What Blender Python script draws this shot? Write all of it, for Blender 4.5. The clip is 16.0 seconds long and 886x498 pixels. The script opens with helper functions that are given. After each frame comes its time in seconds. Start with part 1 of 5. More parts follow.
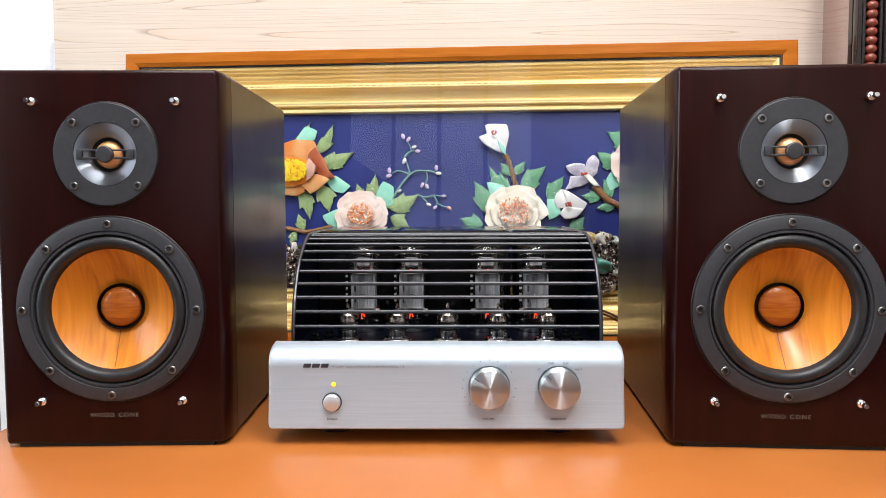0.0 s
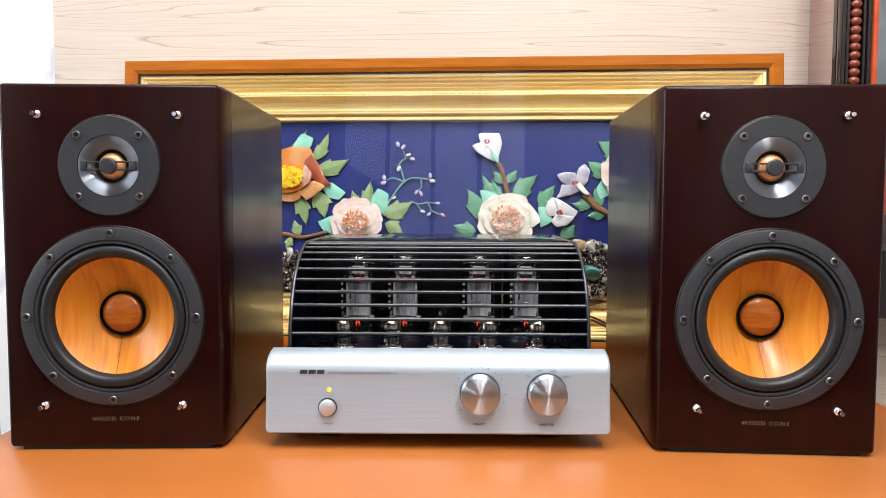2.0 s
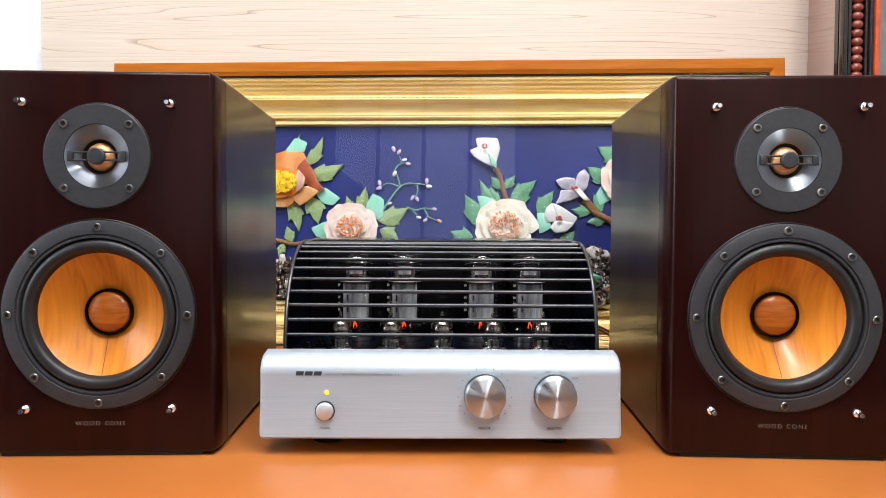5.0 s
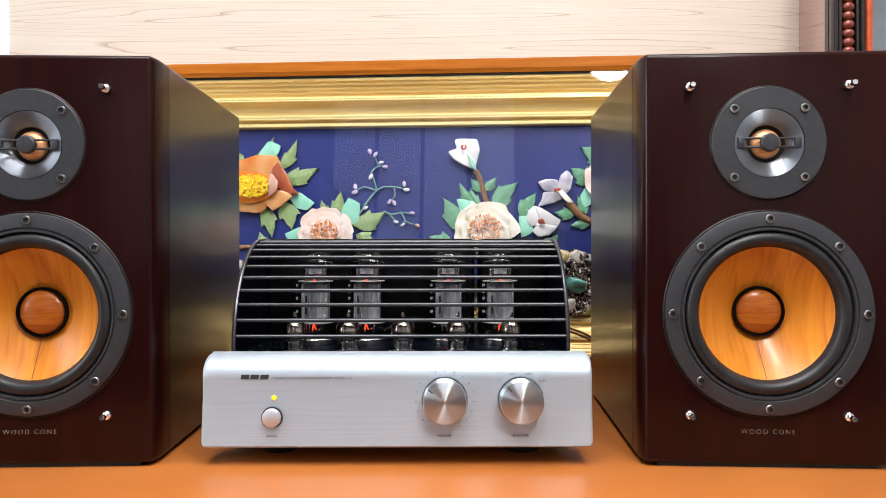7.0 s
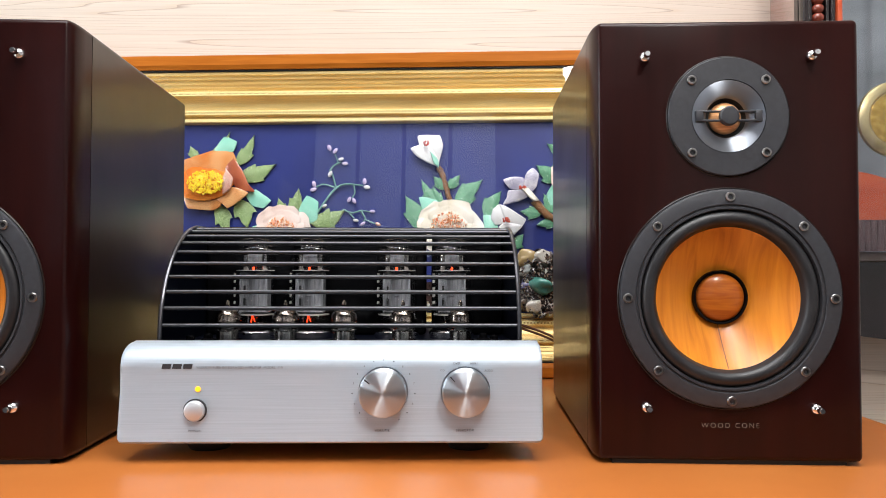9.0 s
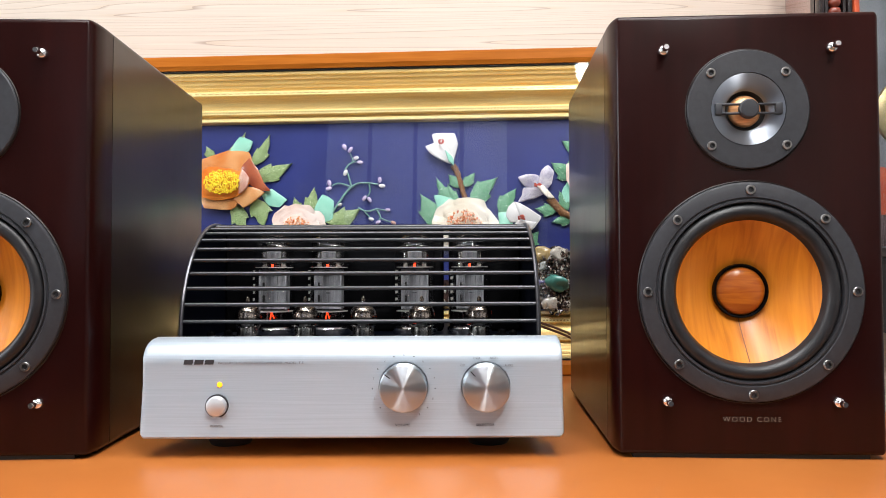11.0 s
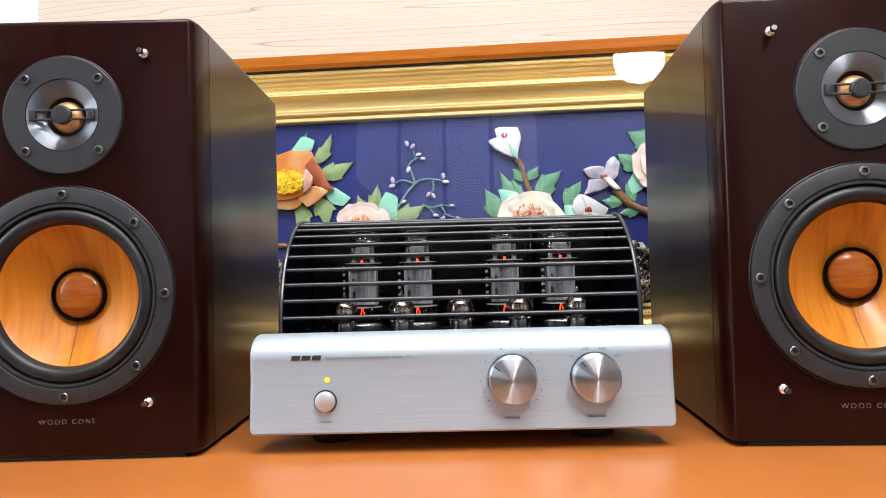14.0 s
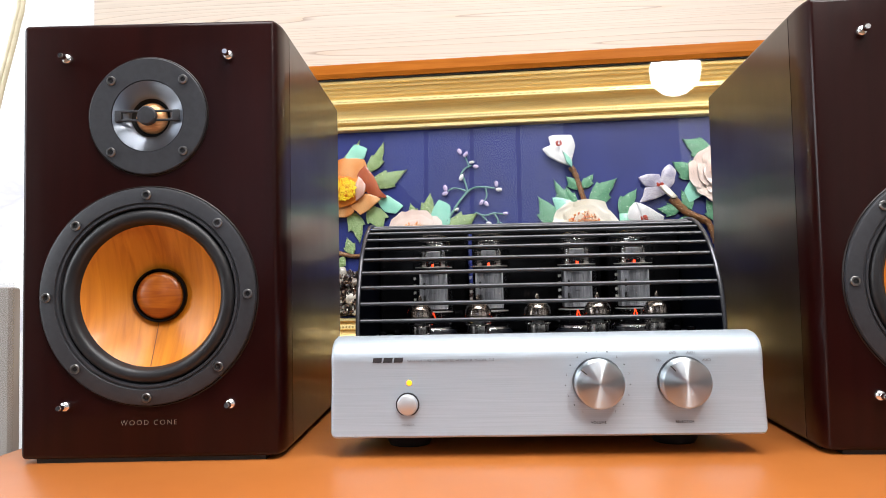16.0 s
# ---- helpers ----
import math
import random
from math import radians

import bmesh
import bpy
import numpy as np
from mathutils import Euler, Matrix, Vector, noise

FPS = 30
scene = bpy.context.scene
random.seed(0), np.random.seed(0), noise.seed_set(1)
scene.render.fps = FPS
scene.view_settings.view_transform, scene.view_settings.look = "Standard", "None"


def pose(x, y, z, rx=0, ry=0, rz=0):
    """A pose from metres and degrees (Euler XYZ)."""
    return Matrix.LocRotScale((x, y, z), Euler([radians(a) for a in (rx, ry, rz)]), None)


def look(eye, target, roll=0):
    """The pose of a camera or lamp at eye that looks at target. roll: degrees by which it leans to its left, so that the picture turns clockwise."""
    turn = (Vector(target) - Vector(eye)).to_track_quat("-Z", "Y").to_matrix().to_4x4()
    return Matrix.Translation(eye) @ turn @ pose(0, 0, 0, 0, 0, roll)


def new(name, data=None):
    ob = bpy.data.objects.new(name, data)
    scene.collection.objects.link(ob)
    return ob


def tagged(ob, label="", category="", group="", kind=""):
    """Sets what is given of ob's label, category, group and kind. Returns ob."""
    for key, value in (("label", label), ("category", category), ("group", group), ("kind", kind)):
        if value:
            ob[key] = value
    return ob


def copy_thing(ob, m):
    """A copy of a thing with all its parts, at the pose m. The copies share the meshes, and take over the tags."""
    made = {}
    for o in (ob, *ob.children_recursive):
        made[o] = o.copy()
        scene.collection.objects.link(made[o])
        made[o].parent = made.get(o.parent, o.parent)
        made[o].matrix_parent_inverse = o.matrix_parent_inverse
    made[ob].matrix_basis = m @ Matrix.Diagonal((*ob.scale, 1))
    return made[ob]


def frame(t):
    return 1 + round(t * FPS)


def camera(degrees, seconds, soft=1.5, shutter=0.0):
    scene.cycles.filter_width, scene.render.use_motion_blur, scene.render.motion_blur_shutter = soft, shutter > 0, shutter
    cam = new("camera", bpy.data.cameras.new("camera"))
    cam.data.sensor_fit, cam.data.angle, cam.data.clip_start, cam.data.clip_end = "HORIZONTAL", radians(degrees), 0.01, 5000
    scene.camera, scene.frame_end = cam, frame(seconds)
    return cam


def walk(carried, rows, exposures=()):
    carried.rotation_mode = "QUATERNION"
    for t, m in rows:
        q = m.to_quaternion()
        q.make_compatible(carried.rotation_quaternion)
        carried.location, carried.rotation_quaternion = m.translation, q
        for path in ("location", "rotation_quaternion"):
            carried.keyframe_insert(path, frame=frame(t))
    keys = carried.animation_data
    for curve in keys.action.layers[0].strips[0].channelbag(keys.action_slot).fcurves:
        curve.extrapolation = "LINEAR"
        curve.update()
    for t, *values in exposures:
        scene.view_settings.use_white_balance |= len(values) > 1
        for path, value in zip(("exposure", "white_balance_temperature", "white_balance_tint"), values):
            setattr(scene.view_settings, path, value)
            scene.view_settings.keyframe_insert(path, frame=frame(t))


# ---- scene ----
cam = camera(62.1, 16.0, soft=0.5)
PATH = [
    (0, (0.009, -0.646, 0.212), (-0.025, 1.349, 0.085), -0.2),
    (0.5, (0.014, -0.659, 0.215), (-0.021, 1.336, 0.089), -0.2),
    (1, (0.015, -0.674, 0.221), (-0.016, 1.322, 0.1), -0.1),
    (1.5, (0.015, -0.674, 0.221), (-0.011, 1.322, 0.101), -0.0),
    (2, (0.01, -0.667, 0.223), (-0.007, 1.329, 0.096), 0.2),
    (2.5, (0.005, -0.636, 0.219), (0.004, 1.359, 0.076), 0.5),
    (3, (0.0, -0.614, 0.229), (0.015, 1.38, 0.072), 0.9),
    (3.5, (-0.002, -0.618, 0.223), (0.025, 1.375, 0.067), 0.9),
    (4, (-0.005, -0.642, 0.23), (0.028, 1.353, 0.093), 0.8),
    (4.2, (-0.005, -0.642, 0.221), (0.028, 1.354, 0.103), 0.7),
    (6.5, (0.016, -0.622, 0.184), (0.007, 1.378, 0.155), -0.2),
    (7, (0.038, -0.597, 0.173), (0.036, 1.403, 0.165), -0.1),
    (7.5, (0.071, -0.577, 0.166), (0.085, 1.422, 0.181), 0.0),
    (8, (0.078, -0.556, 0.152), (0.107, 1.443, 0.184), 0.1),
    (8.5, (0.073, -0.549, 0.145), (0.106, 1.45, 0.19), 0.1),
    (9, (0.074, -0.556, 0.14), (0.107, 1.443, 0.195), 0.1),
    (9.5, (0.072, -0.557, 0.138), (0.098, 1.442, 0.199), -0.0),
    (10, (0.069, -0.557, 0.137), (0.084, 1.442, 0.199), -0.1),
    (12.5, (0.067, -0.557, 0.134), (0.059, 1.442, 0.186), -0.5),
    (13, (0.065, -0.558, 0.134), (0.051, 1.442, 0.186), -0.8),
    (13.5, (0.049, -0.558, 0.131), (0.021, 1.441, 0.185), -1.1),
    (14, (0.004, -0.553, 0.13), (-0.048, 1.446, 0.189), -1.5),
    (14.5, (-0.042, -0.55, 0.13), (-0.119, 1.447, 0.2), -1.7),
    (15, (-0.06, -0.55, 0.128), (-0.152, 1.446, 0.21), -1.7),
    (15.5, (-0.05, -0.548, 0.123), (-0.147, 1.448, 0.214), -1.5),
    (16, (-0.045, -0.549, 0.121), (-0.146, 1.446, 0.223), -1.2),
]
walk(cam, [(t, look(eye, target, roll)) for t, eye, target, roll in PATH])

# ---- light ----
world = bpy.data.worlds.new("world")
scene.world = world
world.use_nodes = True
world.node_tree.nodes["Background"].inputs[0].default_value = (0.9, 0.95, 1.0, 1)
world.node_tree.nodes["Background"].inputs[1].default_value = 0.04
scene.view_settings.exposure = 0.0


def lamp(name, kind, energy, where, target=None, size=0.1, size_y=None, color=(1, 1, 1)):
    data = bpy.data.lights.new(name, kind)
    data.energy, data.color = energy, color
    if kind == "AREA":
        data.size = size
        if size_y:
            data.shape, data.size_y = "RECTANGLE", size_y
    else:
        data.shadow_soft_size = size
    ob = new(name, data)
    ob.matrix_world = look(where, target) if target else pose(*where)
    return tagged(ob, kind="structure")


BULB = (0.385, -0.724, 0.946)
lamp("bulb_light", "POINT", 10, BULB, size=0.075, color=(1, 0.98, 0.95))
lamp("ceiling_panel_light", "AREA", 56, (0.0, -0.6, 1.86), (0.0, -0.6, 0), 1.5, 1.1, (0.98, 0.98, 1.0))
# added bluish fill from the left, no window is built there
lamp("left_fill_light", "AREA", 24, (-1.92, -0.55, 0.70), (0.0, 0.0, 0.2), 0.9, 1.0, (0.86, 0.93, 1.0))


# ---- materials ----
def mat(name, color, rough=0.5, metal=0.0, **kw):
    m = bpy.data.materials.new(name)
    m.use_nodes = True
    b = m.node_tree.nodes["Principled BSDF"]
    b.inputs["Base Color"].default_value = (*color, 1)
    b.inputs["Roughness"].default_value = rough
    b.inputs["Metallic"].default_value = metal
    for k, v in kw.items():
        b.inputs[k.replace("_", " ")].default_value = v
    return m


def nodes(m):
    t = m.node_tree
    return t, t.nodes["Principled BSDF"]


def grained(m, c1, c2, scale, stretch, detail=6, bump=0.0, rough=None, coords="Object", distort=0.6, c3=None):
    """Streaked or mottled colour from stretched noise, with slight bump and roughness variation."""
    t, b = nodes(m)
    co = t.nodes.new("ShaderNodeTexCoord")
    mp = t.nodes.new("ShaderNodeMapping")
    mp.inputs["Scale"].default_value = stretch
    n = t.nodes.new("ShaderNodeTexNoise")
    n.inputs["Scale"].default_value = scale
    n.inputs["Detail"].default_value = detail
    n.inputs["Distortion"].default_value = distort
    r = t.nodes.new("ShaderNodeValToRGB")
    r.color_ramp.elements[0].position, r.color_ramp.elements[1].position = 0.32, 0.7
    r.color_ramp.elements[0].color, r.color_ramp.elements[1].color = (*c1, 1), (*c2, 1)
    if c3:
        e = r.color_ramp.elements.new(0.5)
        e.color = (*c3, 1)
    t.links.new(co.outputs[coords], mp.inputs[0])
    t.links.new(mp.outputs[0], n.inputs["Vector"])
    t.links.new(n.outputs["Fac"], r.inputs[0])
    t.links.new(r.outputs[0], b.inputs["Base Color"])
    if bump:
        bp = t.nodes.new("ShaderNodeBump")
        bp.inputs["Strength"].default_value = bump
        bp.inputs["Distance"].default_value = 0.0006
        t.links.new(n.outputs["Fac"], bp.inputs["Height"])
        t.links.new(bp.outputs[0], b.inputs["Normal"])
    if rough:
        mr = t.nodes.new("ShaderNodeMapRange")
        mr.inputs[3].default_value, mr.inputs[4].default_value = rough
        n2 = t.nodes.new("ShaderNodeTexNoise")
        n2.inputs["Scale"].default_value = 14
        n2.inputs["Detail"].default_value = 4
        t.links.new(co.outputs[coords], n2.inputs["Vector"])
        t.links.new(n2.outputs["Fac"], mr.inputs[0])
        t.links.new(mr.outputs[0], b.inputs["Roughness"])
    return m


def clear_glass(name, tint=(1, 1, 1), face=0.045, rough=0.0):
    """Thin glass: clear, with a gloss that grows towards grazing angles."""
    m = bpy.data.materials.new(name)
    m.use_nodes = True
    t = m.node_tree
    t.nodes.remove(t.nodes["Principled BSDF"])
    tr, gl, mx, lw = (t.nodes.new("ShaderNode" + n) for n in ("BsdfTransparent", "BsdfGlossy", "MixShader", "LayerWeight"))
    pw, ma = t.nodes.new("ShaderNodeMath"), t.nodes.new("ShaderNodeMath")
    pw.operation, ma.operation = "POWER", "MULTIPLY_ADD"
    pw.inputs[1].default_value = 5.0
    ma.inputs[1].default_value, ma.inputs[2].default_value = 1.0 - face, face
    lw.inputs[0].default_value = 0.5
    tr.inputs[0].default_value = (*tint, 1)
    gl.inputs["Roughness"].default_value = rough
    t.links.new(lw.outputs["Facing"], pw.inputs[0])
    t.links.new(pw.outputs[0], ma.inputs[0])
    t.links.new(ma.outputs[0], mx.inputs[0])
    t.links.new(tr.outputs[0], mx.inputs[1])
    t.links.new(gl.outputs[0], mx.inputs[2])
    t.links.new(mx.outputs[0], t.nodes["Material Output"].inputs[0])
    return m


def emitter(name, color, strength):
    m = bpy.data.materials.new(name)
    m.use_nodes = True
    b = m.node_tree.nodes["Principled BSDF"]
    b.inputs["Base Color"].default_value = (*color, 1)
    b.inputs["Emission Color"].default_value = (*color, 1)
    b.inputs["Emission Strength"].default_value = strength
    return m


M_LACQUER = grained(mat("mahogany lacquer", (0.02, 0.006, 0.005), 0.3, Coat_Weight=0.29, Coat_Roughness=0.18, Specular_IOR_Level=0.06), (0.0112, 0.0015, 0.0012), (0.0180, 0.0026, 0.0020), 9, (6, 1, 0.5), rough=(0.30, 0.42))
M_SIDE = grained(mat("dark wood veneer", (0.02, 0.012, 0.008), 0.3, Coat_Weight=0.34, Coat_Roughness=0.17, Specular_IOR_Level=0.32), (0.008, 0.0038, 0.0026), (0.016, 0.0078, 0.0054), 12, (1, 3, 0.35), rough=(0.34, 0.46), bump=0.05)
M_RUBBER = grained(mat("black rubber", (0.02, 0.02, 0.022), 0.40, Specular_IOR_Level=0.35), (0.013, 0.013, 0.0142), (0.022, 0.022, 0.024), 60, (1, 1, 1), bump=0.04)
M_FLANGE = grained(mat("satin charcoal metal", (0.04, 0.041, 0.045), 0.45, 0.2), (0.030, 0.031, 0.0355), (0.039, 0.040, 0.0465), 220, (1, 1, 1), bump=0.05)
M_HORN = mat("spun gunmetal", (0.34, 0.37, 0.42), 0.36, 1.0, Anisotropic=1.0, Anisotropic_Rotation=0.25)
M_COPPER = grained(mat("copper wood dome", (0.7, 0.35, 0.16), 0.3, 0.35), (0.62, 0.27, 0.10), (0.85, 0.46, 0.22), 120, (1, 1, 8))
M_CONE = grained(mat("varnished wood cone", (0.6, 0.25, 0.06), 0.34, Coat_Weight=0.12, Coat_Roughness=0.15, Specular_IOR_Level=0.35), (0.44, 0.125, 0.006), (0.68, 0.245, 0.020), 16, (9, 2, 0.55), bump=0.05, distort=0.7, c3=(0.58, 0.190, 0.012))
M_CAP = grained(mat("varnished wood dust cap", (0.5, 0.18, 0.04), 0.28, Coat_Weight=0.3, Coat_Roughness=0.12, Specular_IOR_Level=0.35), (0.30, 0.060, 0.005), (0.52, 0.155, 0.016), 26, (0.8, 1, 9), bump=0.04, distort=1.0)
M_SEAM = mat("dark glue line", (0.16, 0.045, 0.008), 0.5)
M_CHROME = mat("chrome", (0.82, 0.82, 0.84), 0.10, 1.0)
M_SCREW = mat("dark nickel", (0.30, 0.29, 0.28), 0.28, 1.0)
M_BLACK = mat("flat black for parts and shade", (0.004, 0.004, 0.004), 0.6)
M_PRINT = mat("silver print", (0.24, 0.205, 0.165), 0.5)
M_PRINTWHITE = mat("pale print", (0.42, 0.41, 0.38), 0.5)
M_INK = mat("dark print", (0.03, 0.03, 0.035), 0.5)
M_INKGREY = mat("grey print", (0.17, 0.17, 0.18), 0.5)


def brushed():
    m = mat("brushed aluminium", (0.6, 0.61, 0.63), 0.48, 0.45, Anisotropic=0.0)
    t, b = nodes(m)
    co, mp, n = t.nodes.new("ShaderNodeTexCoord"), t.nodes.new("ShaderNodeMapping"), t.nodes.new("ShaderNodeTexNoise")
    mp.inputs["Scale"].default_value = (7, 400, 1900)
    n.inputs["Scale"].default_value, n.inputs["Detail"].default_value = 2.0, 5
    t.links.new(co.outputs["Object"], mp.inputs[0])
    t.links.new(mp.outputs[0], n.inputs["Vector"])
    r = t.nodes.new("ShaderNodeValToRGB")
    r.color_ramp.elements[0].position, r.color_ramp.elements[1].position = 0.25, 0.75
    r.color_ramp.elements[0].color, r.color_ramp.elements[1].color = (0.37, 0.43, 0.485, 1), (0.485, 0.545, 0.61, 1)
    t.links.new(n.outputs["Fac"], r.inputs[0])
    t.links.new(r.outputs[0], b.inputs["Base Color"])
    bp = t.nodes.new("ShaderNodeBump")
    bp.inputs["Strength"].default_value, bp.inputs["Distance"].default_value = 0.12, 0.0002
    t.links.new(n.outputs["Fac"], bp.inputs["Height"])
    t.links.new(bp.outputs[0], b.inputs["Normal"])
    return m


def spun():
    """Metal turned on a lathe: highlights run out from the centre."""
    m = mat("turned aluminium", (0.57, 0.63, 0.68), 0.36, 1.0, Anisotropic=1.0, Anisotropic_Rotation=0.25)
    t, b = nodes(m)
    tg = t.nodes.new("ShaderNodeTangent")
    tg.direction_type, tg.axis = "RADIAL", "Y"
    t.links.new(tg.outputs[0], b.inputs["Tangent"])
    return m


M_ALU = brushed()
M_SPUN = spun()
tg_ = M_HORN.node_tree.nodes.new("ShaderNodeTangent")
tg_.direction_type, tg_.axis = "RADIAL", "Y"
M_HORN.node_tree.links.new(tg_.outputs[0], M_HORN.node_tree.nodes["Principled BSDF"].inputs["Tangent"])
M_BUTTON = mat("satin steel button", (0.66, 0.68, 0.70), 0.45, 0.8)
M_ENAMEL = mat("black enamel", (0.003, 0.003, 0.0035), 0.12, Specular_IOR_Level=0.10)
M_ROD = mat("black satin rod", (0.075, 0.077, 0.083), 0.34, 0.75)
M_CHASSIS = grained(mat("black chassis paint", (0.008, 0.009, 0.013), 0.3, Specular_IOR_Level=0.08), (0.0012, 0.0016, 0.004), (0.003, 0.004, 0.008), 40, (1, 1, 1))
M_RIM = mat("polished dark rim", (0.010, 0.005, 0.004), 0.34, 0.0, Specular_IOR_Level=0.25)
M_TRIM = mat("dark steel edge", (0.10, 0.10, 0.11), 0.3, 0.8)
M_TUBE = clear_glass("tube glass", (0.97, 0.97, 0.98), 0.05)
M_GETTER = grained(mat("silver getter", (0.40, 0.33, 0.27), 0.14, 1.0), (0.05, 0.035, 0.028), (0.62, 0.54, 0.46), 55, (3, 3, 0.7), bump=1.0, distort=1.5)
M_STREAK = grained(mat("streaked bright metal", (0.5, 0.48, 0.45), 0.2, 1.0), (0.03, 0.026, 0.022), (0.70, 0.67, 0.62), 60, (5, 5, 0.25), bump=0.6)
M_PLATE = grained(mat("grey anode plate", (0.20, 0.21, 0.23), 0.45, 0.4), (0.12, 0.125, 0.135), (0.56, 0.57, 0.60), 60, (2.5, 1, 0.35))
M_MICA = mat("mica disc", (0.6, 0.58, 0.55), 0.3, 0.3)
M_GLOW = emitter("glowing heater", (1.0, 0.045, 0.008), 3.2)
M_LED = emitter("amber indicator", (1.0, 0.40, 0.01), 1.6)
M_TABLE = grained(mat("orange leather top", (0.55, 0.19, 0.045), 0.33, Coat_Weight=0.25, Coat_Roughness=0.25), (0.37, 0.112, 0.022), (0.43, 0.140, 0.030), 5, (1, 1, 1), rough=(0.30, 0.42), bump=0.02)
M_FRAMEWOOD = grained(mat("orange frame wood", (0.45, 0.15, 0.05), 0.42, Specular_IOR_Level=0.08), (0.32, 0.088, 0.007), (0.42, 0.128, 0.014), 30, (0.4, 6, 6), bump=0.04)
M_GOLD = grained(mat("gilded moulding", (0.75, 0.47, 0.13), 0.3, 0.45), (0.86, 0.58, 0.20), (1.0, 0.79, 0.36), 40, (0.2, 5, 5), rough=(0.30, 0.44))
M_GOLDBRIGHT = mat("polished gilt", (1.0, 0.86, 0.42), 0.28, 0.25)
M_BLUE = grained(mat("deep blue backing", (0.006, 0.02, 0.16), 0.5), (0.0022, 0.011, 0.125), (0.004, 0.017, 0.165), 10, (1, 1, 1))
M_PANE = clear_glass("picture glass", (0.99, 0.99, 0.99), 0.042)
M_FLOOR = grained(mat("floor boards", (0.3, 0.2, 0.12), 0.4), (0.13, 0.085, 0.05), (0.22, 0.15, 0.095), 6, (0.5, 6, 1))
M_CEIL = grained(mat("ceiling paint", (0.8, 0.8, 0.79), 0.8), (0.77, 0.77, 0.76), (0.83, 0.83, 0.82), 8, (1, 1, 1))
M_GREYWALL = grained(mat("grey plaster", (0.2, 0.2, 0.21), 0.7), (0.42, 0.42, 0.43), (0.50, 0.50, 0.51), 6, (1, 1, 1))
M_DOORPAINT = grained(mat("pale blue panel paint", (0.66, 0.70, 0.80), 0.5), (0.50, 0.56, 0.70), (0.58, 0.63, 0.76), 5, (1, 1, 1))
M_DARKWALL = grained(mat("dark plaster", (0.06, 0.06, 0.07), 0.7), (0.05, 0.05, 0.055), (0.075, 0.075, 0.08), 6, (1, 1, 1))


def pine():
    """Pale wood with long flat grain lines and a few knots."""
    m = mat("pale pine panel", (0.72, 0.56, 0.40), 0.5)
    t, b = nodes(m)
    co, mp = t.nodes.new("ShaderNodeTexCoord"), t.nodes.new("ShaderNodeMapping")
    mp.inputs["Scale"].default_value = (0.42, 1, 11)
    n = t.nodes.new("ShaderNodeTexNoise")
    n.inputs["Scale"].default_value, n.inputs["Detail"].default_value = 1.6, 1.5
    w = t.nodes.new("ShaderNodeMath")
    w.operation = "MULTIPLY"
    w.inputs[1].default_value = 22.0
    fr = t.nodes.new("ShaderNodeMath")
    fr.operation = "FRACT"
    r = t.nodes.new("ShaderNodeValToRGB")
    e = r.color_ramp.elements
    e[0].position, e[0].color = 0.0, (0.43, 0.335, 0.27, 1)
    e[1].position, e[1].color = 1.0, (0.64, 0.52, 0.40, 1)
    k = r.color_ramp.elements.new(0.10)
    k.color = (0.68, 0.585, 0.495, 1)
    k = r.color_ramp.elements.new(0.85)
    k.color = (0.66, 0.56, 0.47, 1)
    f2, mp2 = t.nodes.new("ShaderNodeTexNoise"), t.nodes.new("ShaderNodeMapping")
    mp2.inputs["Scale"].default_value = (3, 1, 160)
    f2.inputs["Scale"].default_value, f2.inputs["Detail"].default_value = 3.0, 4
    mx = t.nodes.new("ShaderNodeMixRGB")
    mx.blend_type = "MULTIPLY"
    mx.inputs[0].default_value = 0.24
    t.links.new(co.outputs["Object"], mp.inputs[0])
    t.links.new(co.outputs["Object"], mp2.inputs[0])
    t.links.new(mp.outputs[0], n.inputs["Vector"])
    t.links.new(mp2.outputs[0], f2.inputs["Vector"])
    t.links.new(n.outputs["Fac"], w.inputs[0])
    t.links.new(w.outputs[0], fr.inputs[0])
    t.links.new(fr.outputs[0], r.inputs[0])
    t.links.new(r.outputs[0], mx.inputs[1])
    t.links.new(f2.outputs["Fac"], mx.inputs[2])
    t.links.new(mx.outputs[0], b.inputs["Base Color"])
    return m


def marble():
    m = mat("white marble", (0.82, 0.83, 0.85), 0.25)
    t, b = nodes(m)
    co, n = t.nodes.new("ShaderNodeTexCoord"), t.nodes.new("ShaderNodeTexNoise")
    n.inputs["Scale"].default_value, n.inputs["Detail"].default_value, n.inputs["Distortion"].default_value = 1.7, 5, 1.4
    r = t.nodes.new("ShaderNodeValToRGB")
    e = r.color_ramp.elements
    e[0].position, e[0].color = 0.475, (0.84, 0.85, 0.87, 1)
    e[1].position, e[1].color = 0.525, (0.84, 0.85, 0.87, 1)
    k = r.color_ramp.elements.new(0.5)
    k.color = (0.62, 0.62, 0.70, 1)
    t.links.new(co.outputs["Object"], n.inputs["Vector"])
    t.links.new(n.outputs["Fac"], r.inputs[0])
    t.links.new(r.outputs[0], b.inputs["Base Color"])
    return m


M_PINE = pine()
M_MARBLE = marble()


def stone(name, c1, c2, rough=0.3, trans=0.0, scale=40, sub=0.0):
    m = grained(mat(name, c1, rough, Coat_Weight=0.5, Coat_Roughness=0.06, Transmission_Weight=trans), c1, c2, scale, (1, 1, 1), bump=0.05)
    if sub:
        b = m.node_tree.nodes["Principled BSDF"]
        b.inputs["Subsurface Weight"].default_value = sub
        b.inputs["Subsurface Radius"].default_value = (0.01, 0.008, 0.006)
    return m


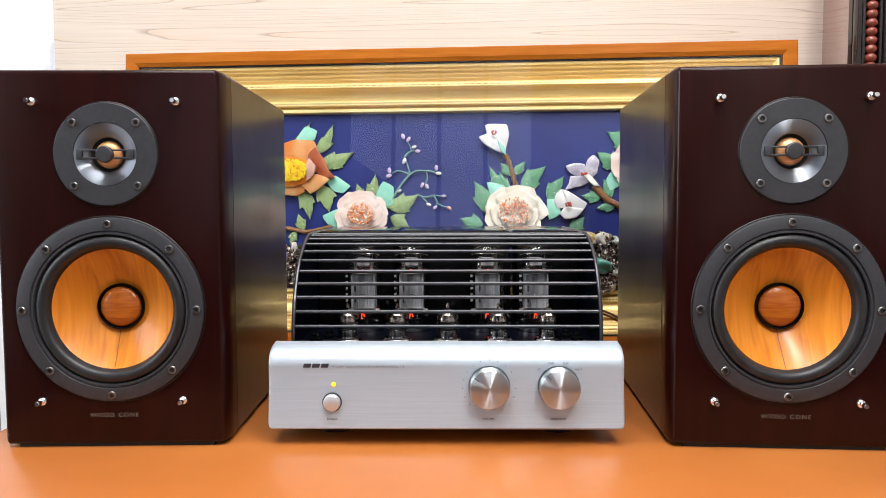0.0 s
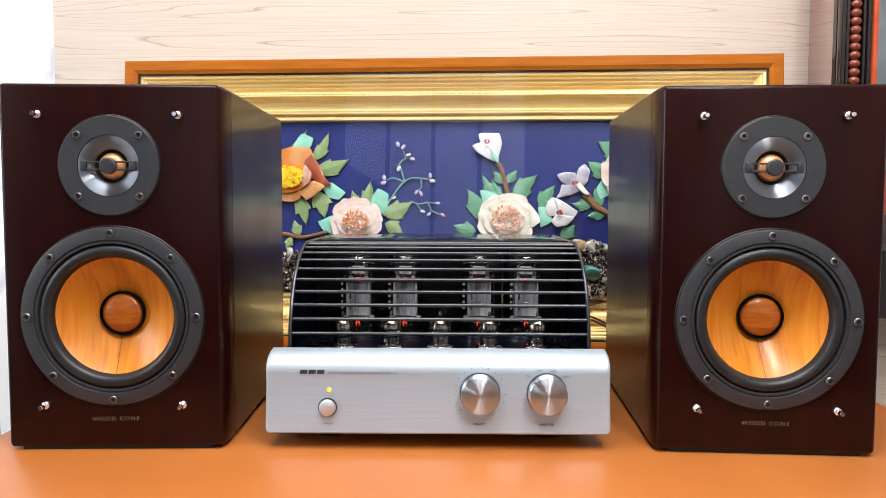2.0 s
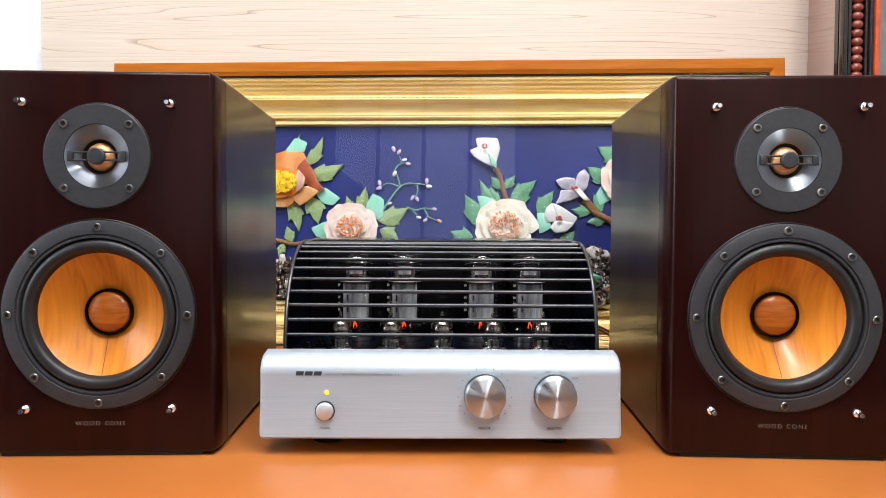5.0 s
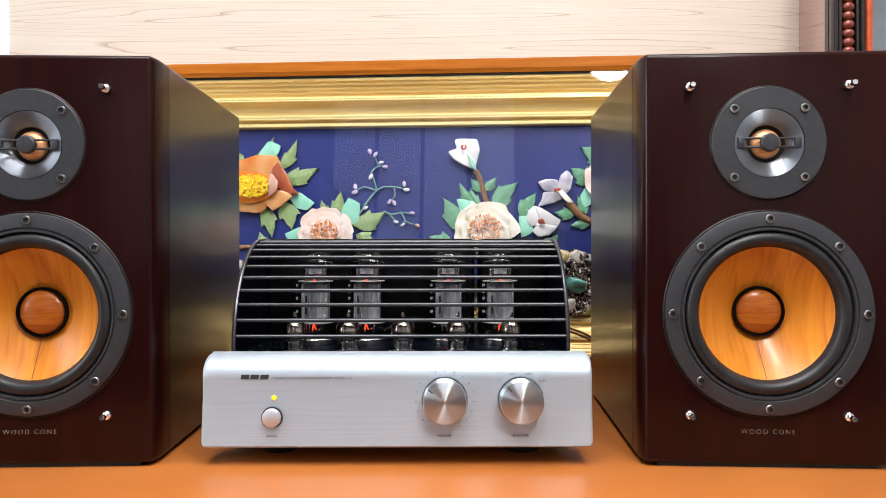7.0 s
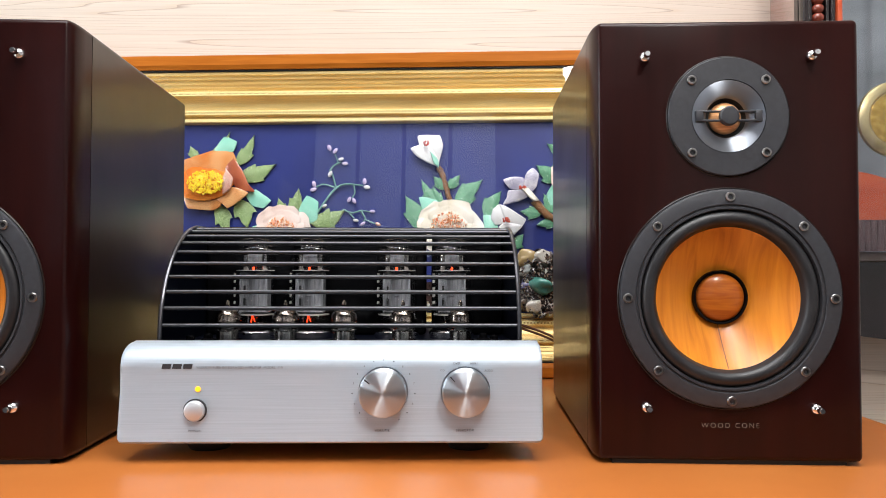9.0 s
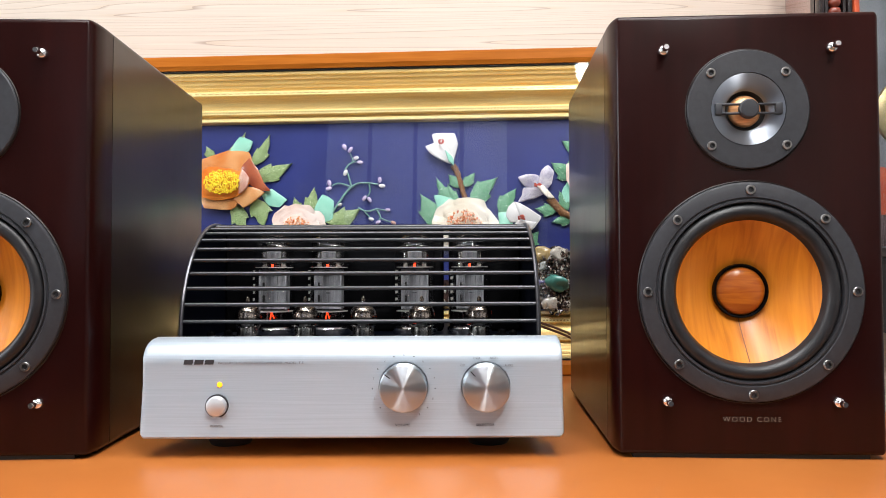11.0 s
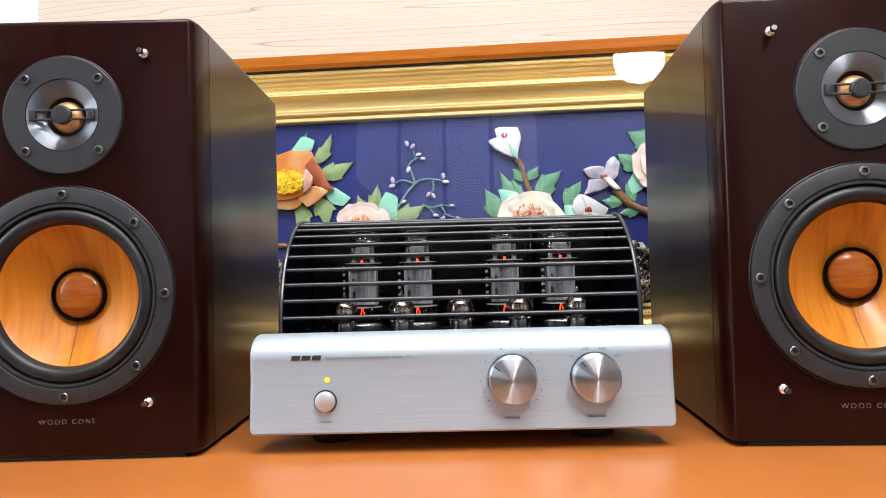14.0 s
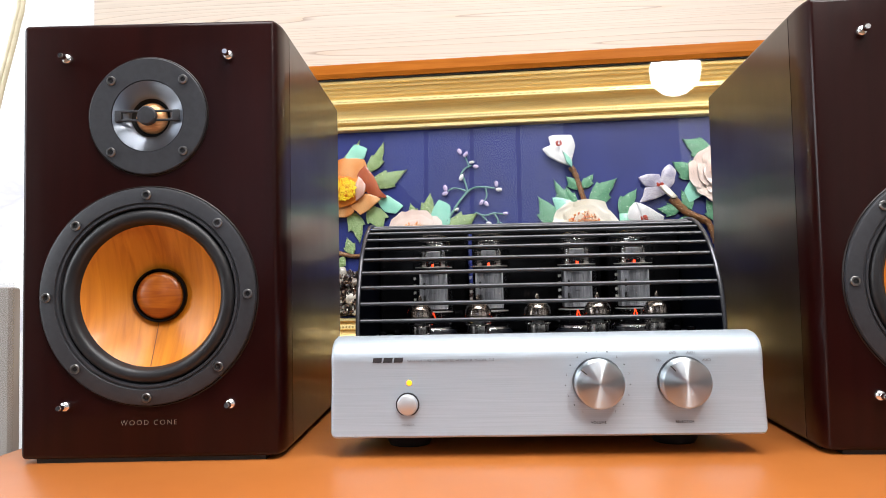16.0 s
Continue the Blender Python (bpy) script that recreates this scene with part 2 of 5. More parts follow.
def sparkle(name, c1, c2, c3):
    """Crushed glitter: fine coloured grains with bright flecks."""
    m = mat(name, c1, 0.35)
    t, b = nodes(m)
    co, v = t.nodes.new("ShaderNodeTexCoord"), t.nodes.new("ShaderNodeTexVoronoi")
    v.inputs["Scale"].default_value = 900
    s = t.nodes.new("ShaderNodeSeparateColor")
    r = t.nodes.new("ShaderNodeValToRGB")
    e = r.color_ramp.elements
    e[0].position, e[0].color = 0.0, (*c1, 1)
    e[1].position, e[1].color = 1.0, (*c3, 1)
    k = e.new(0.5)
    k.color = (*c2, 1)
    k = e.new(0.965)
    k.color = (*c2, 1)
    t.links.new(co.outputs["Object"], v.inputs["Vector"])
    t.links.new(v.outputs["Color"], s.inputs[0])
    t.links.new(s.outputs[0], r.inputs[0])
    t.links.new(r.outputs[0], b.inputs["Base Color"])
    bp = t.nodes.new("ShaderNodeBump")
    bp.inputs["Strength"].default_value, bp.inputs["Distance"].default_value = 0.5, 0.001
    t.links.new(v.outputs["Distance"], bp.inputs["Height"])
    t.links.new(bp.outputs[0], b.inputs["Normal"])
    return m


M_LEAF = sparkle("green glitter leaf", (0.11, 0.20, 0.06), (0.29, 0.41, 0.17), (0.85, 0.9, 0.65))
M_LEAF2 = sparkle("bluish green glitter leaf", (0.05, 0.19, 0.10), (0.14, 0.37, 0.21), (0.8, 0.92, 0.8))
M_BARK = sparkle("brown grit stem", (0.10, 0.04, 0.015), (0.26, 0.12, 0.045), (0.75, 0.55, 0.35))
M_JADE = stone("pale jade", (0.24, 0.60, 0.46), (0.36, 0.72, 0.57), 0.25)
M_CARNELIAN = stone("carnelian slab", (0.70, 0.20, 0.03), (0.95, 0.58, 0.27), 0.12, trans=0.2, scale=24)
M_BLUSH = stone("blush agate", (0.62, 0.24, 0.16), (0.85, 0.62, 0.52), 0.18, trans=0.2, scale=60)
M_AMBER = stone("brown agate slab", (0.25, 0.035, 0.018), (0.50, 0.14, 0.06), 0.18, trans=0.15, scale=26)
M_ROSE = stone("rose quartz petal", (0.80, 0.62, 0.54), (0.90, 0.80, 0.75), 0.22, scale=34)
M_CREAM = stone("cream shell petal", (0.82, 0.75, 0.60), (0.91, 0.88, 0.80), 0.22, scale=34)
M_WHITE = stone("white shell petal", (0.66, 0.67, 0.68), (0.80, 0.79, 0.78), 0.22, scale=26)
M_CRYSTAL = stone("cloudy crystal petal", (0.50, 0.48, 0.62), (0.92, 0.88, 0.92), 0.16, trans=0.30, scale=90)
M_CORE = stone("orange red agate", (0.66, 0.14, 0.012), (0.88, 0.34, 0.06), 0.15, scale=30)
M_YELLOW = stone("yellow bead", (0.95, 0.66, 0.01), (1.0, 0.82, 0.03), 0.35, scale=200)


def chip_mix(name, colors):
    """Small glued chips, each with its own colour."""
    m = mat(name, colors[0], 0.25, Coat_Weight=0.4)
    t, p = nodes(m)
    g, r = t.nodes.new("ShaderNodeNewGeometry"), t.nodes.new("ShaderNodeValToRGB")
    r.color_ramp.interpolation = "CONSTANT"
    while len(r.color_ramp.elements) < len(colors):
        r.color_ramp.elements.new(0.5)
    for k, c in enumerate(colors):
        r.color_ramp.elements[k].position, r.color_ramp.elements[k].color = k / len(colors), (*c, 1)
    t.links.new(g.outputs["Random Per Island"], r.inputs[0])
    t.links.new(r.outputs[0], p.inputs["Base Color"])
    return m


M_ORANGECHIP = chip_mix("orange coral chip", [(0.70, 0.20, 0.05), (0.88, 0.40, 0.16), (0.90, 0.68, 0.48), (0.82, 0.30, 0.09), (0.92, 0.82, 0.68), (0.60, 0.14, 0.04)])
M_RED = stone("red coral", (0.40, 0.04, 0.025), (0.55, 0.08, 0.04), 0.3)
M_LILAC = stone("lilac bead", (0.40, 0.30, 0.55), (0.66, 0.58, 0.75), 0.25, scale=120)
M_VINE = stone("grey green vine", (0.10, 0.27, 0.22), (0.18, 0.38, 0.31), 0.4, scale=120)


# ---- mesh helpers ----
def part(name, bm, material, parent=None, label="", smooth=True, where=None, angle=35):
    """Links a bmesh as one mesh object, under a parent if given."""
    me = bpy.data.meshes.new(name)
    bmesh.ops.recalc_face_normals(bm, faces=bm.faces[:])
    if smooth:
        for e in bm.edges:
            if len(e.link_faces) == 2 and e.calc_face_angle(0) > radians(angle):
                e.smooth = False
        for f in bm.faces:
            f.smooth = True
    bm.to_mesh(me)
    bm.free()
    me.materials.append(material)
    ob = new(name, me)
    if parent:
        ob.parent = parent
    if where is not None:
        ob.matrix_local = where
    if label:
        ob["label"] = label
    return ob


def again(ob, where, name=None):
    """Another object on the same mesh under the same parent."""
    o = new(name or ob.name.split(".")[0], ob.data)
    o.parent = ob.parent
    o.matrix_local = where
    return o


def thing(name, label, category, where=None, group="", kind=""):
    ob = new(name)
    ob.empty_display_size = 0.02
    if where is not None:
        ob.matrix_world = where
    return tagged(ob, label, category, group, kind)


def box(bm, x0, x1, y0, y1, z0, z1, bevel=0.0, seg=2):
    r = bmesh.ops.create_cube(bm, size=1)
    bmesh.ops.scale(bm, verts=r["verts"], vec=(x1 - x0, y1 - y0, z1 - z0))
    bmesh.ops.translate(bm, verts=r["verts"], vec=((x0 + x1) / 2, (y0 + y1) / 2, (z0 + z1) / 2))
    if bevel:
        es = list({e for v in r["verts"] for e in v.link_edges})
        bmesh.ops.bevel(bm, geom=es, offset=bevel, segments=seg, affect="EDGES", profile=0.5)
    return bm


def boxed(x0, x1, y0, y1, z0, z1, bevel=0.0, seg=2):
    return box(bmesh.new(), x0, x1, y0, y1, z0, z1, bevel, seg)


def lathe(profile, seg=64, axis="Y", bm=None, at=(0, 0, 0)):
    """Turns (radius, distance) pairs round the y axis (or z)."""
    bm = bm or bmesh.new()
    rings = []
    for r, d in profile:
        ring = []
        for i in range(seg if r > 1e-6 else 1):
            a = 2 * math.pi * i / seg
            c, s = r * math.cos(a), r * math.sin(a)
            p = (c, d, s) if axis == "Y" else (c, s, d)
            ring.append(bm.verts.new((p[0] + at[0], p[1] + at[1], p[2] + at[2])))
        rings.append(ring)
    for a, b in zip(rings, rings[1:]):
        n = max(len(a), len(b))
        for i in range(n):
            j = (i + 1) % n
            vs = [a[i % len(a)], a[j % len(a)], b[j % len(b)], b[i % len(b)]]
            vs = list(dict.fromkeys(vs))
            if len(vs) > 2:
                bm.faces.new(vs)
    return bm


def prism(outline, lo, hi, plane="XY", bm=None):
    """A flat outline pushed from lo to hi along the third axis."""
    bm = bm or bmesh.new()

    def p(a, b, c):
        return (a, b, c) if plane == "XY" else (a, c, b) if plane == "XZ" else (c, a, b)
    low = [bm.verts.new(p(a, b, lo)) for a, b in outline]
    top = [bm.verts.new(p(a, b, hi)) for a, b in outline]
    n = len(outline)
    bm.faces.new(low[::-1])
    bm.faces.new(top)
    for i in range(n):
        bm.faces.new((low[i], low[(i + 1) % n], top[(i + 1) % n], top[i]))
    return bm


def arc(cx, cy, r, a0, a1, n, ry=None):
    ry = ry or r
    return [(cx + r * math.cos(radians(a0 + (a1 - a0) * i / n)), cy + ry * math.sin(radians(a0 + (a1 - a0) * i / n))) for i in range(n + 1)]


def tube(points, radius, seg=8, bm=None, taper=None):
    """A round bar along points."""
    bm = bm or bmesh.new()
    pts = [Vector(p) for p in points]
    rings = []
    for i, p in enumerate(pts):
        d = (pts[min(i + 1, len(pts) - 1)] - pts[max(i - 1, 0)]).normalized()
        if i == 0:
            s = d.cross(Vector((0, 0, 1)) if abs(d.z) < 0.9 else Vector((0, 1, 0)))
        s = (s - d * s.dot(d)).normalized()
        u = s.cross(d)
        r = radius * (1 if taper is None else 1 + (taper - 1) * i / (len(pts) - 1))
        rings.append([bm.verts.new(p + r * (math.cos(2 * math.pi * k / seg) * s + math.sin(2 * math.pi * k / seg) * u)) for k in range(seg)])
    for a, b in zip(rings, rings[1:]):
        for k in range(seg):
            bm.faces.new((a[k], a[(k + 1) % seg], b[(k + 1) % seg], b[k]))
    bm.faces.new(rings[0][::-1])
    bm.faces.new(rings[-1])
    return bm


def words(body, size, material, parent, where, name="lettering", depth=0.0001, stretch=1.0, thin=0.0):
    """Raised lettering that faces -y, centred on its place."""
    cu = bpy.data.curves.new(name, "FONT")
    cu.body, cu.size, cu.extrude, cu.align_x, cu.align_y = body, size, depth, "CENTER", "CENTER"
    cu.space_character, cu.offset = stretch, -thin
    tmp = bpy.data.objects.new(name, cu)
    scene.collection.objects.link(tmp)
    me = bpy.data.meshes.new_from_object(tmp.evaluated_get(bpy.context.evaluated_depsgraph_get()))
    bpy.data.objects.remove(tmp)
    me.transform(Matrix.Rotation(radians(90), 4, "X"))
    me.materials.clear()
    me.materials.append(material)
    ob = new(name, me)
    ob.parent = parent
    ob.matrix_local = pose(*where)
    return ob


def cut(bm_a, cutters):
    """bm_a less the cutter meshes."""
    objs = []
    me = bpy.data.meshes.new("a")
    bmesh.ops.recalc_face_normals(bm_a, faces=bm_a.faces[:])
    bm_a.to_mesh(me)
    bm_a.free()
    a = new("a", me)
    for c in cutters:
        mc = bpy.data.meshes.new("c")
        bmesh.ops.recalc_face_normals(c, faces=c.faces[:])
        c.to_mesh(mc)
        c.free()
        o = new("c", mc)
        objs.append(o)
        md = a.modifiers.new("cut", "BOOLEAN")
        md.operation, md.object, md.solver = "DIFFERENCE", o, "EXACT"
    out = bmesh.new()
    out.from_mesh(bpy.data.meshes.new_from_object(a.evaluated_get(bpy.context.evaluated_depsgraph_get())))
    for o in objs + [a]:
        bpy.data.objects.remove(o)
    return out


# ---- the room ----
WALL_Y = 0.545
tagged(part("wall_back", boxed(-0.635, 1.9, WALL_Y, WALL_Y + 0.03, -0.75, 1.9), M_PINE, smooth=False), "pale pine wall cladding with long horizontal grain", "wall", kind="structure")
tagged(part("wall_marble", boxed(-2.0, -0.600, WALL_Y + 0.032, WALL_Y + 0.08, -0.75, 1.9), M_MARBLE, smooth=False), "white marble wall with faint grey veins", "wall", kind="structure")
tagged(part("wall_left", boxed(-2.06, -2.0, -2.6, WALL_Y + 0.08, -0.75, 1.9), M_CEIL, smooth=False), "plain white painted wall", "wall", kind="structure")
tagged(part("wall_right", boxed(1.9, 1.96, -2.6, WALL_Y + 0.03, -0.75, 1.9), M_GREYWALL, smooth=False), "plain grey plaster wall", "wall", kind="structure")
tagged(part("floor", boxed(-2.06, 1.96, -2.6, WALL_Y + 0.08, -0.8, -0.75), M_FLOOR, smooth=False), "brown floor boards", "floor", kind="structure")
tagged(part("ceiling", boxed(-2.06, 1.96, -2.6, WALL_Y + 0.08, 1.9, 1.95), M_CEIL, smooth=False), "plain white ceiling", "ceiling", kind="structure")
tagged(part("wall_front", boxed(-2.06, 1.96, -2.66, -2.6, -0.75, 1.9), M_DARKWALL, smooth=False), "plain dark grey wall", "wall", kind="structure")


def unseen_panels(x0, x1, label, paint):
    d = thing("unseen_panels", label, "door", pose(0, -2.598, -0.75), kind="structure")
    part("panel_back", boxed(x0, x1, 0.0, 0.03, 0, 2.3, 0.004), M_DARKWALL, d, smooth=False)
    n = 4
    w = (x1 - x0) / n
    for i in range(n):
        part("upper_panel", boxed(x0 + i * w + 0.012, x0 + (i + 1) * w - 0.012, 0.03, 0.05, 0.92, 2.28, 0.008), paint, d, smooth=False)
        # added dark lower half, so loudspeaker fronts mirror less light near their foot
        part("lower_panel", boxed(x0 + i * w + 0.012, x0 + (i + 1) * w - 0.012, 0.03, 0.045, 0.04, 0.88, 0.008), M_DARKWALL, d, "unseen dark panel added to darken low reflections", smooth=False)


unseen_panels(-1.05, 0.02, "pale blue painted folding door with upright panels", M_DOORPAINT)
# made-up white reflector, lightens what the right loudspeaker front mirrors
unseen_panels(0.62, 1.88, "unseen white panels added to brighten the right loudspeaker", M_CEIL)

# table: one slab with rounded edges, covered in orange leather
TX0, TX1 = -0.425, 0.50
tb = thing("table", "orange leather topped table with rounded edges", "table", pose(0, 0, 0))
out = arc(TX0 + 0.03, -0.14, 0.03, 180, 270, 6) + arc(TX1 - 0.03, -0.14, 0.03, 270, 360, 6) + arc(TX1 - 0.02, 0.515, 0.02, 0, 90, 6) + arc(TX0 + 0.02, 0.515, 0.02, 90, 180, 6)
bm = prism(out, -0.0495, -0.0045)
es = [e for e in bm.edges if abs(e.verts[0].co.z - e.verts[1].co.z) < 1e-6]
bmesh.ops.bevel(bm, geom=es, offset=0.008, segments=4, affect="EDGES", profile=0.5)
part("tabletop", bm, M_TABLE, tb)
leg = part("leg", boxed(-0.03, 0.03, -0.03, 0.03, -0.75, -0.0495, 0.004), M_FRAMEWOOD, tb, where=pose(-0.37, -0.11, 0))
for x, y in ((0.44, -0.11), (-0.37, 0.46), (0.44, 0.46)):
    again(leg, pose(x, y, 0))

# bulb that hangs above the table
bl = thing("light_bulb", "glowing round white bulb on a cord", "lamp", pose(*BULB))
M_BULB = emitter("lit bulb glass", (1.0, 0.97, 0.93), 40)
ob = part("bulb", lathe([(0, -0.067), (0.026, -0.062), (0.047, -0.047), (0.062, -0.026), (0.067, 0.0), (0.062, 0.026), (0.048, 0.050), (0.028, 0.075), (0, 0.076)], 32, "Z"), M_BULB, bl)
ob.visible_shadow = False
part("socket", lathe([(0, 0.075), (0.02, 0.075), (0.02, 0.12), (0, 0.12)], 24, "Z"), M_CEIL, bl)
part("cord", tube([(0, 0, 0.12), (0, 0, 0.96)], 0.003), M_CEIL, bl)

# ceiling light panel
cp = thing("ceiling_light", "large flat white ceiling light panel", "lamp", pose(0, -0.6, 1.9))
part("frame", boxed(-0.8, 0.8, -0.6, 0.6, -0.03, -0.0, 0.004), M_CEIL, cp, smooth=False)
part("diffuser", boxed(-0.77, 0.77, -0.57, 0.57, -0.036, -0.031), emitter("lit diffuser", (1, 0.97, 0.94), 1.2), cp, smooth=False)


# ---- loudspeakers ----
def screw(parent, x, y, z, r=0.0036):
    prof = [(0, 0.0012), (0.0018, 0.0012), (0.0019, -0.0012), (0.0021, -0.0016), (r - 0.0004, -0.0016), (r, -0.0011), (r, 0.001)]
    o = part("screw", lathe(prof, 18), M_SCREW, parent, where=pose(x, y, z))
    return o


def loudspeaker():
    W, H, D, R, RY = 0.1000, 0.3272, 0.285, 0.0068, 0.021
    SEAM = 0.0335
    s = thing("loudspeaker", "dark mahogany lacquered bookshelf loudspeaker with wooden cone", "loudspeaker", group="pair of loudspeakers")
    zf = -0.0015
    # front baffle, rounded upright edges
    r0 = 0.0042
    steps = [(1 - math.cos(t), 1 - math.sin(t)) for t in np.linspace(math.pi / 2, 0, 5)]
    levels = [(zf + r0 * up, r0 * ins) for ins, up in reversed([(b_, a_) for a_, b_ in steps])]
    levels = sorted({(round(z, 6), round(d, 6)) for z, d in levels} | {(round(H - (z - zf), 6), round(d, 6)) for z, d in levels})

    def outline(d, front):
        if front:
            return [(-W + d, SEAM - 0.0012)] + arc(-W + R, RY, R - d, 180, 270, 14, RY - d) + arc(W - R, RY, R - d, 270, 360, 14, RY - d) + [(W - d, SEAM - 0.0012)]
        return [(W - d, SEAM), (W - d, D - 0.004), (W - 0.004, D - d), (-W + 0.004, D - d), (-W + d, D - 0.004), (-W + d, SEAM)]

    def loft(front):
        m = bmesh.new()
        rings = [[m.verts.new((x, y, z)) for x, y in outline(d, front)] for z, d in levels]
        n = len(rings[0])
        for p, q in zip(rings, rings[1:]):
            for k in range(n):
                m.faces.new((p[k], p[(k + 1) % n], q[(k + 1) % n], q[k]))
        m.faces.new(rings[0][::-1])
        m.faces.new(rings[-1])
        return m
    b = loft(True)
    WZ, TZ = 0.1188, 0.2543
    b = cut(b, [lathe([(0, -0.02), (0.07, -0.02), (0.07, 0.030), (0, 0.030)], 48, at=(0, 0, WZ)), lathe([(0, -0.02), (0.030, -0.02), (0.030, 0.03), (0, 0.03)], 40, at=(0, 0, TZ))])
    part("front_baffle", b, M_LACQUER, s, angle=30)
    b = loft(False)
    part("cabinet", b, M_SIDE, s, "dark wood veneer cabinet sides", angle=30)
    part("base_pad", boxed(-W + 0.006, W - 0.006, 0.022, D - 0.006, -0.0045, zf + 0.0005), M_BLACK, s, "thin black base pad", smooth=False)
    part("base_pad", boxed(-W + 0.014, W - 0.014, 0.004, 0.0218, -0.0045, zf + 0.0005), M_BLACK, s, smooth=False)
    # woofer
    fl = [(0.0700, 0.004), (0.0813, 0.0005), (0.0813, -0.0022), (0.0806, -0.0034), (0.0796, -0.0038), (0.0698, -0.0040), (0.0690, -0.0028), (0.0682, -0.0028), (0.0677, -0.0040), (0.0664, -0.0040), (0.0655, -0.002), (0.0655, 0.006)]
    wf = part("woofer", lathe(fl, 96), M_FLANGE, s, "woofer with satin black frame", where=pose(0, 0, WZ))
    part("rim", lathe([(0.0812, -0.0006), (0.0819, -0.0012), (0.0826, -0.0006), (0.0828, 0.0006)], 96), M_RIM, wf, "glossy dark rim")
    sr = [(0.0656, 0.002)] + [(0.0598 + 0.0056 * math.cos(a), 0.0012 - 0.0062 * math.sin(a)) for a in np.linspace(0.05, math.pi - 0.25, 12)] + [(0.0530, 0.0030)]
    part("surround", lathe(sr, 96), M_RUBBER, wf, "soft black rubber surround")
    cone = [(0.0536, 0.0022), (0.0525, 0.0032), (0.043, 0.0095), (0.032, 0.0165), (0.024, 0.0212), (0.0196, 0.0235)]
    part("cone", lathe(cone, 96), M_CONE, wf, "orange varnished wooden cone")
    bs = bmesh.new()
    vs = []
    for r, y in cone[1:]:
        vs.append([bs.verts.new((k * 0.00035 - 0.0016 * (0.05 - r) / 0.03, y - 0.00035, -r)) for k in (-1, 1)])
    for a, c in zip(vs, vs[1:]):
        bs.faces.new((a[0], a[1], c[1], c[0]))
    part("seam", bs, M_SEAM, wf, "dark seam in the cone")
    part("cap_ring", lathe([(0.0209, 0.0232), (0.0209, 0.0195), (0.0203, 0.0182), (0.0192, 0.0184), (0.0183, 0.0222)], 64), M_ENAMEL, wf, "glossy black ring")
    part("dust_cap", lathe([(0.0186, 0.0218)] + [(0.0185 * math.cos(a), 0.0215 - 0.0068 * math.sin(a)) for a in np.linspace(0.05, 1.48, 12)] + [(0, 0.0147)], 64), M_CAP, wf, "wooden dust cap")
    sc = screw(wf, 0.0753, -0.004, 0)
    for i in range(1, 8):
        a = math.pi * i / 4
        again(sc, pose(0.0753 * math.cos(a), -0.004, 0.0753 * math.sin(a)))
    # tweeter
    tp = [(0.0285, 0.004), (0.0446, 0.0005), (0.0446, -0.0018), (0.0438, -0.0028), (0.0276, -0.0030), (0.0274, -0.0018), (0.0270, -0.0018), (0.0270, 0.004)]
    tw = part("tweeter", lathe(tp, 80), M_FLANGE, s, "tweeter with satin charcoal plate", where=pose(0, 0, TZ))
    part("rim", lathe([(0.0445, -0.0005), (0.0451, -0.0010), (0.0457, -0.0005), (0.0459, 0.0006)], 80), M_RIM, tw, "glossy dark rim")
    part("waveguide", lathe([(0.0270, -0.0027), (0.0264, -0.0027), (0.0210, -0.0010), (0.0168, 0.0008), (0.0158, 0.0020), (0.0150, 0.0045)], 80), M_HORN, tw, "spun metal waveguide")
    part("throat", lathe([(0.0150, 0.0044), (0.0144, 0.0060), (0.0130, 0.0075), (0, 0.0075)], 48), M_BLACK, tw)
    part("dome", lathe([(0.0120, 0.0076)] + [(0.0120 * math.cos(a), 0.0068 - 0.0072 * math.sin(a)) for a in np.linspace(0.1, 1.5, 9)] + [(0, -0.0004)], 48), M_COPPER, tw, "copper coloured dome")
    br = bmesh.new()
    box(br, -0.0243, 0.0243, -0.0042, -0.0022, 0.0026, 0.0042, 0.0005)
    box(br, -0.0243, 0.0243, -0.0042, -0.0022, -0.0042, -0.0026, 0.0005)
    for a, c in ((-0.0244, -0.0193), (0.0193, 0.0244)):
        box(br, a, c, -0.0044, -0.0010, -0.0043, 0.0043, 0.0005)
    lathe([(0, 0.0), (0.0066, 0.0), (0.0073, -0.002), (0.0072, -0.0048), (0.0062, -0.0058), (0, -0.0062)], 36, bm=br)
    part("phase_plug", br, M_FLANGE, tw, "black bridge with round plug")
    sc2 = screw(tw, 0.0272, -0.003, 0.0272, 0.0035)
    for x, z in ((-1, 1), (1, -1), (-1, -1)):
        again(sc2, pose(0.0272 * x, -0.003, 0.0272 * z))
    # grille pegs
    pg = lathe([(0, -0.0125), (0.0018, -0.0125), (0.0024, -0.0115), (0.0024, -0.0085), (0.0015, -0.0078), (0.0015, -0.0052), (0.0030, -0.0045), (0.0040, -0.0030), (0.0040, 0.0005)], 20)
    p0 = part("grille_peg", pg, M_CHROME, s, "chrome grille peg", where=pose(-0.0615, 0, 0.2993))
    for x, z in ((0.0615, 0.2993), (-0.0615, 0.0380), (0.0615, 0.0380)):
        again(p0, pose(x, 0, z))
    words("WOOD CONE", 0.0053, M_PRINT, s, (0, -0.0003, 0.0247), stretch=1.37, thin=0.00011)
    return s


SPK = loudspeaker()
copy_thing(SPK, pose(0.2957, -0.012, 0, 0, 0, -3.4))
SPK.matrix_world = pose(-0.2935, -0.009, 0, 0, 0, 2.2)


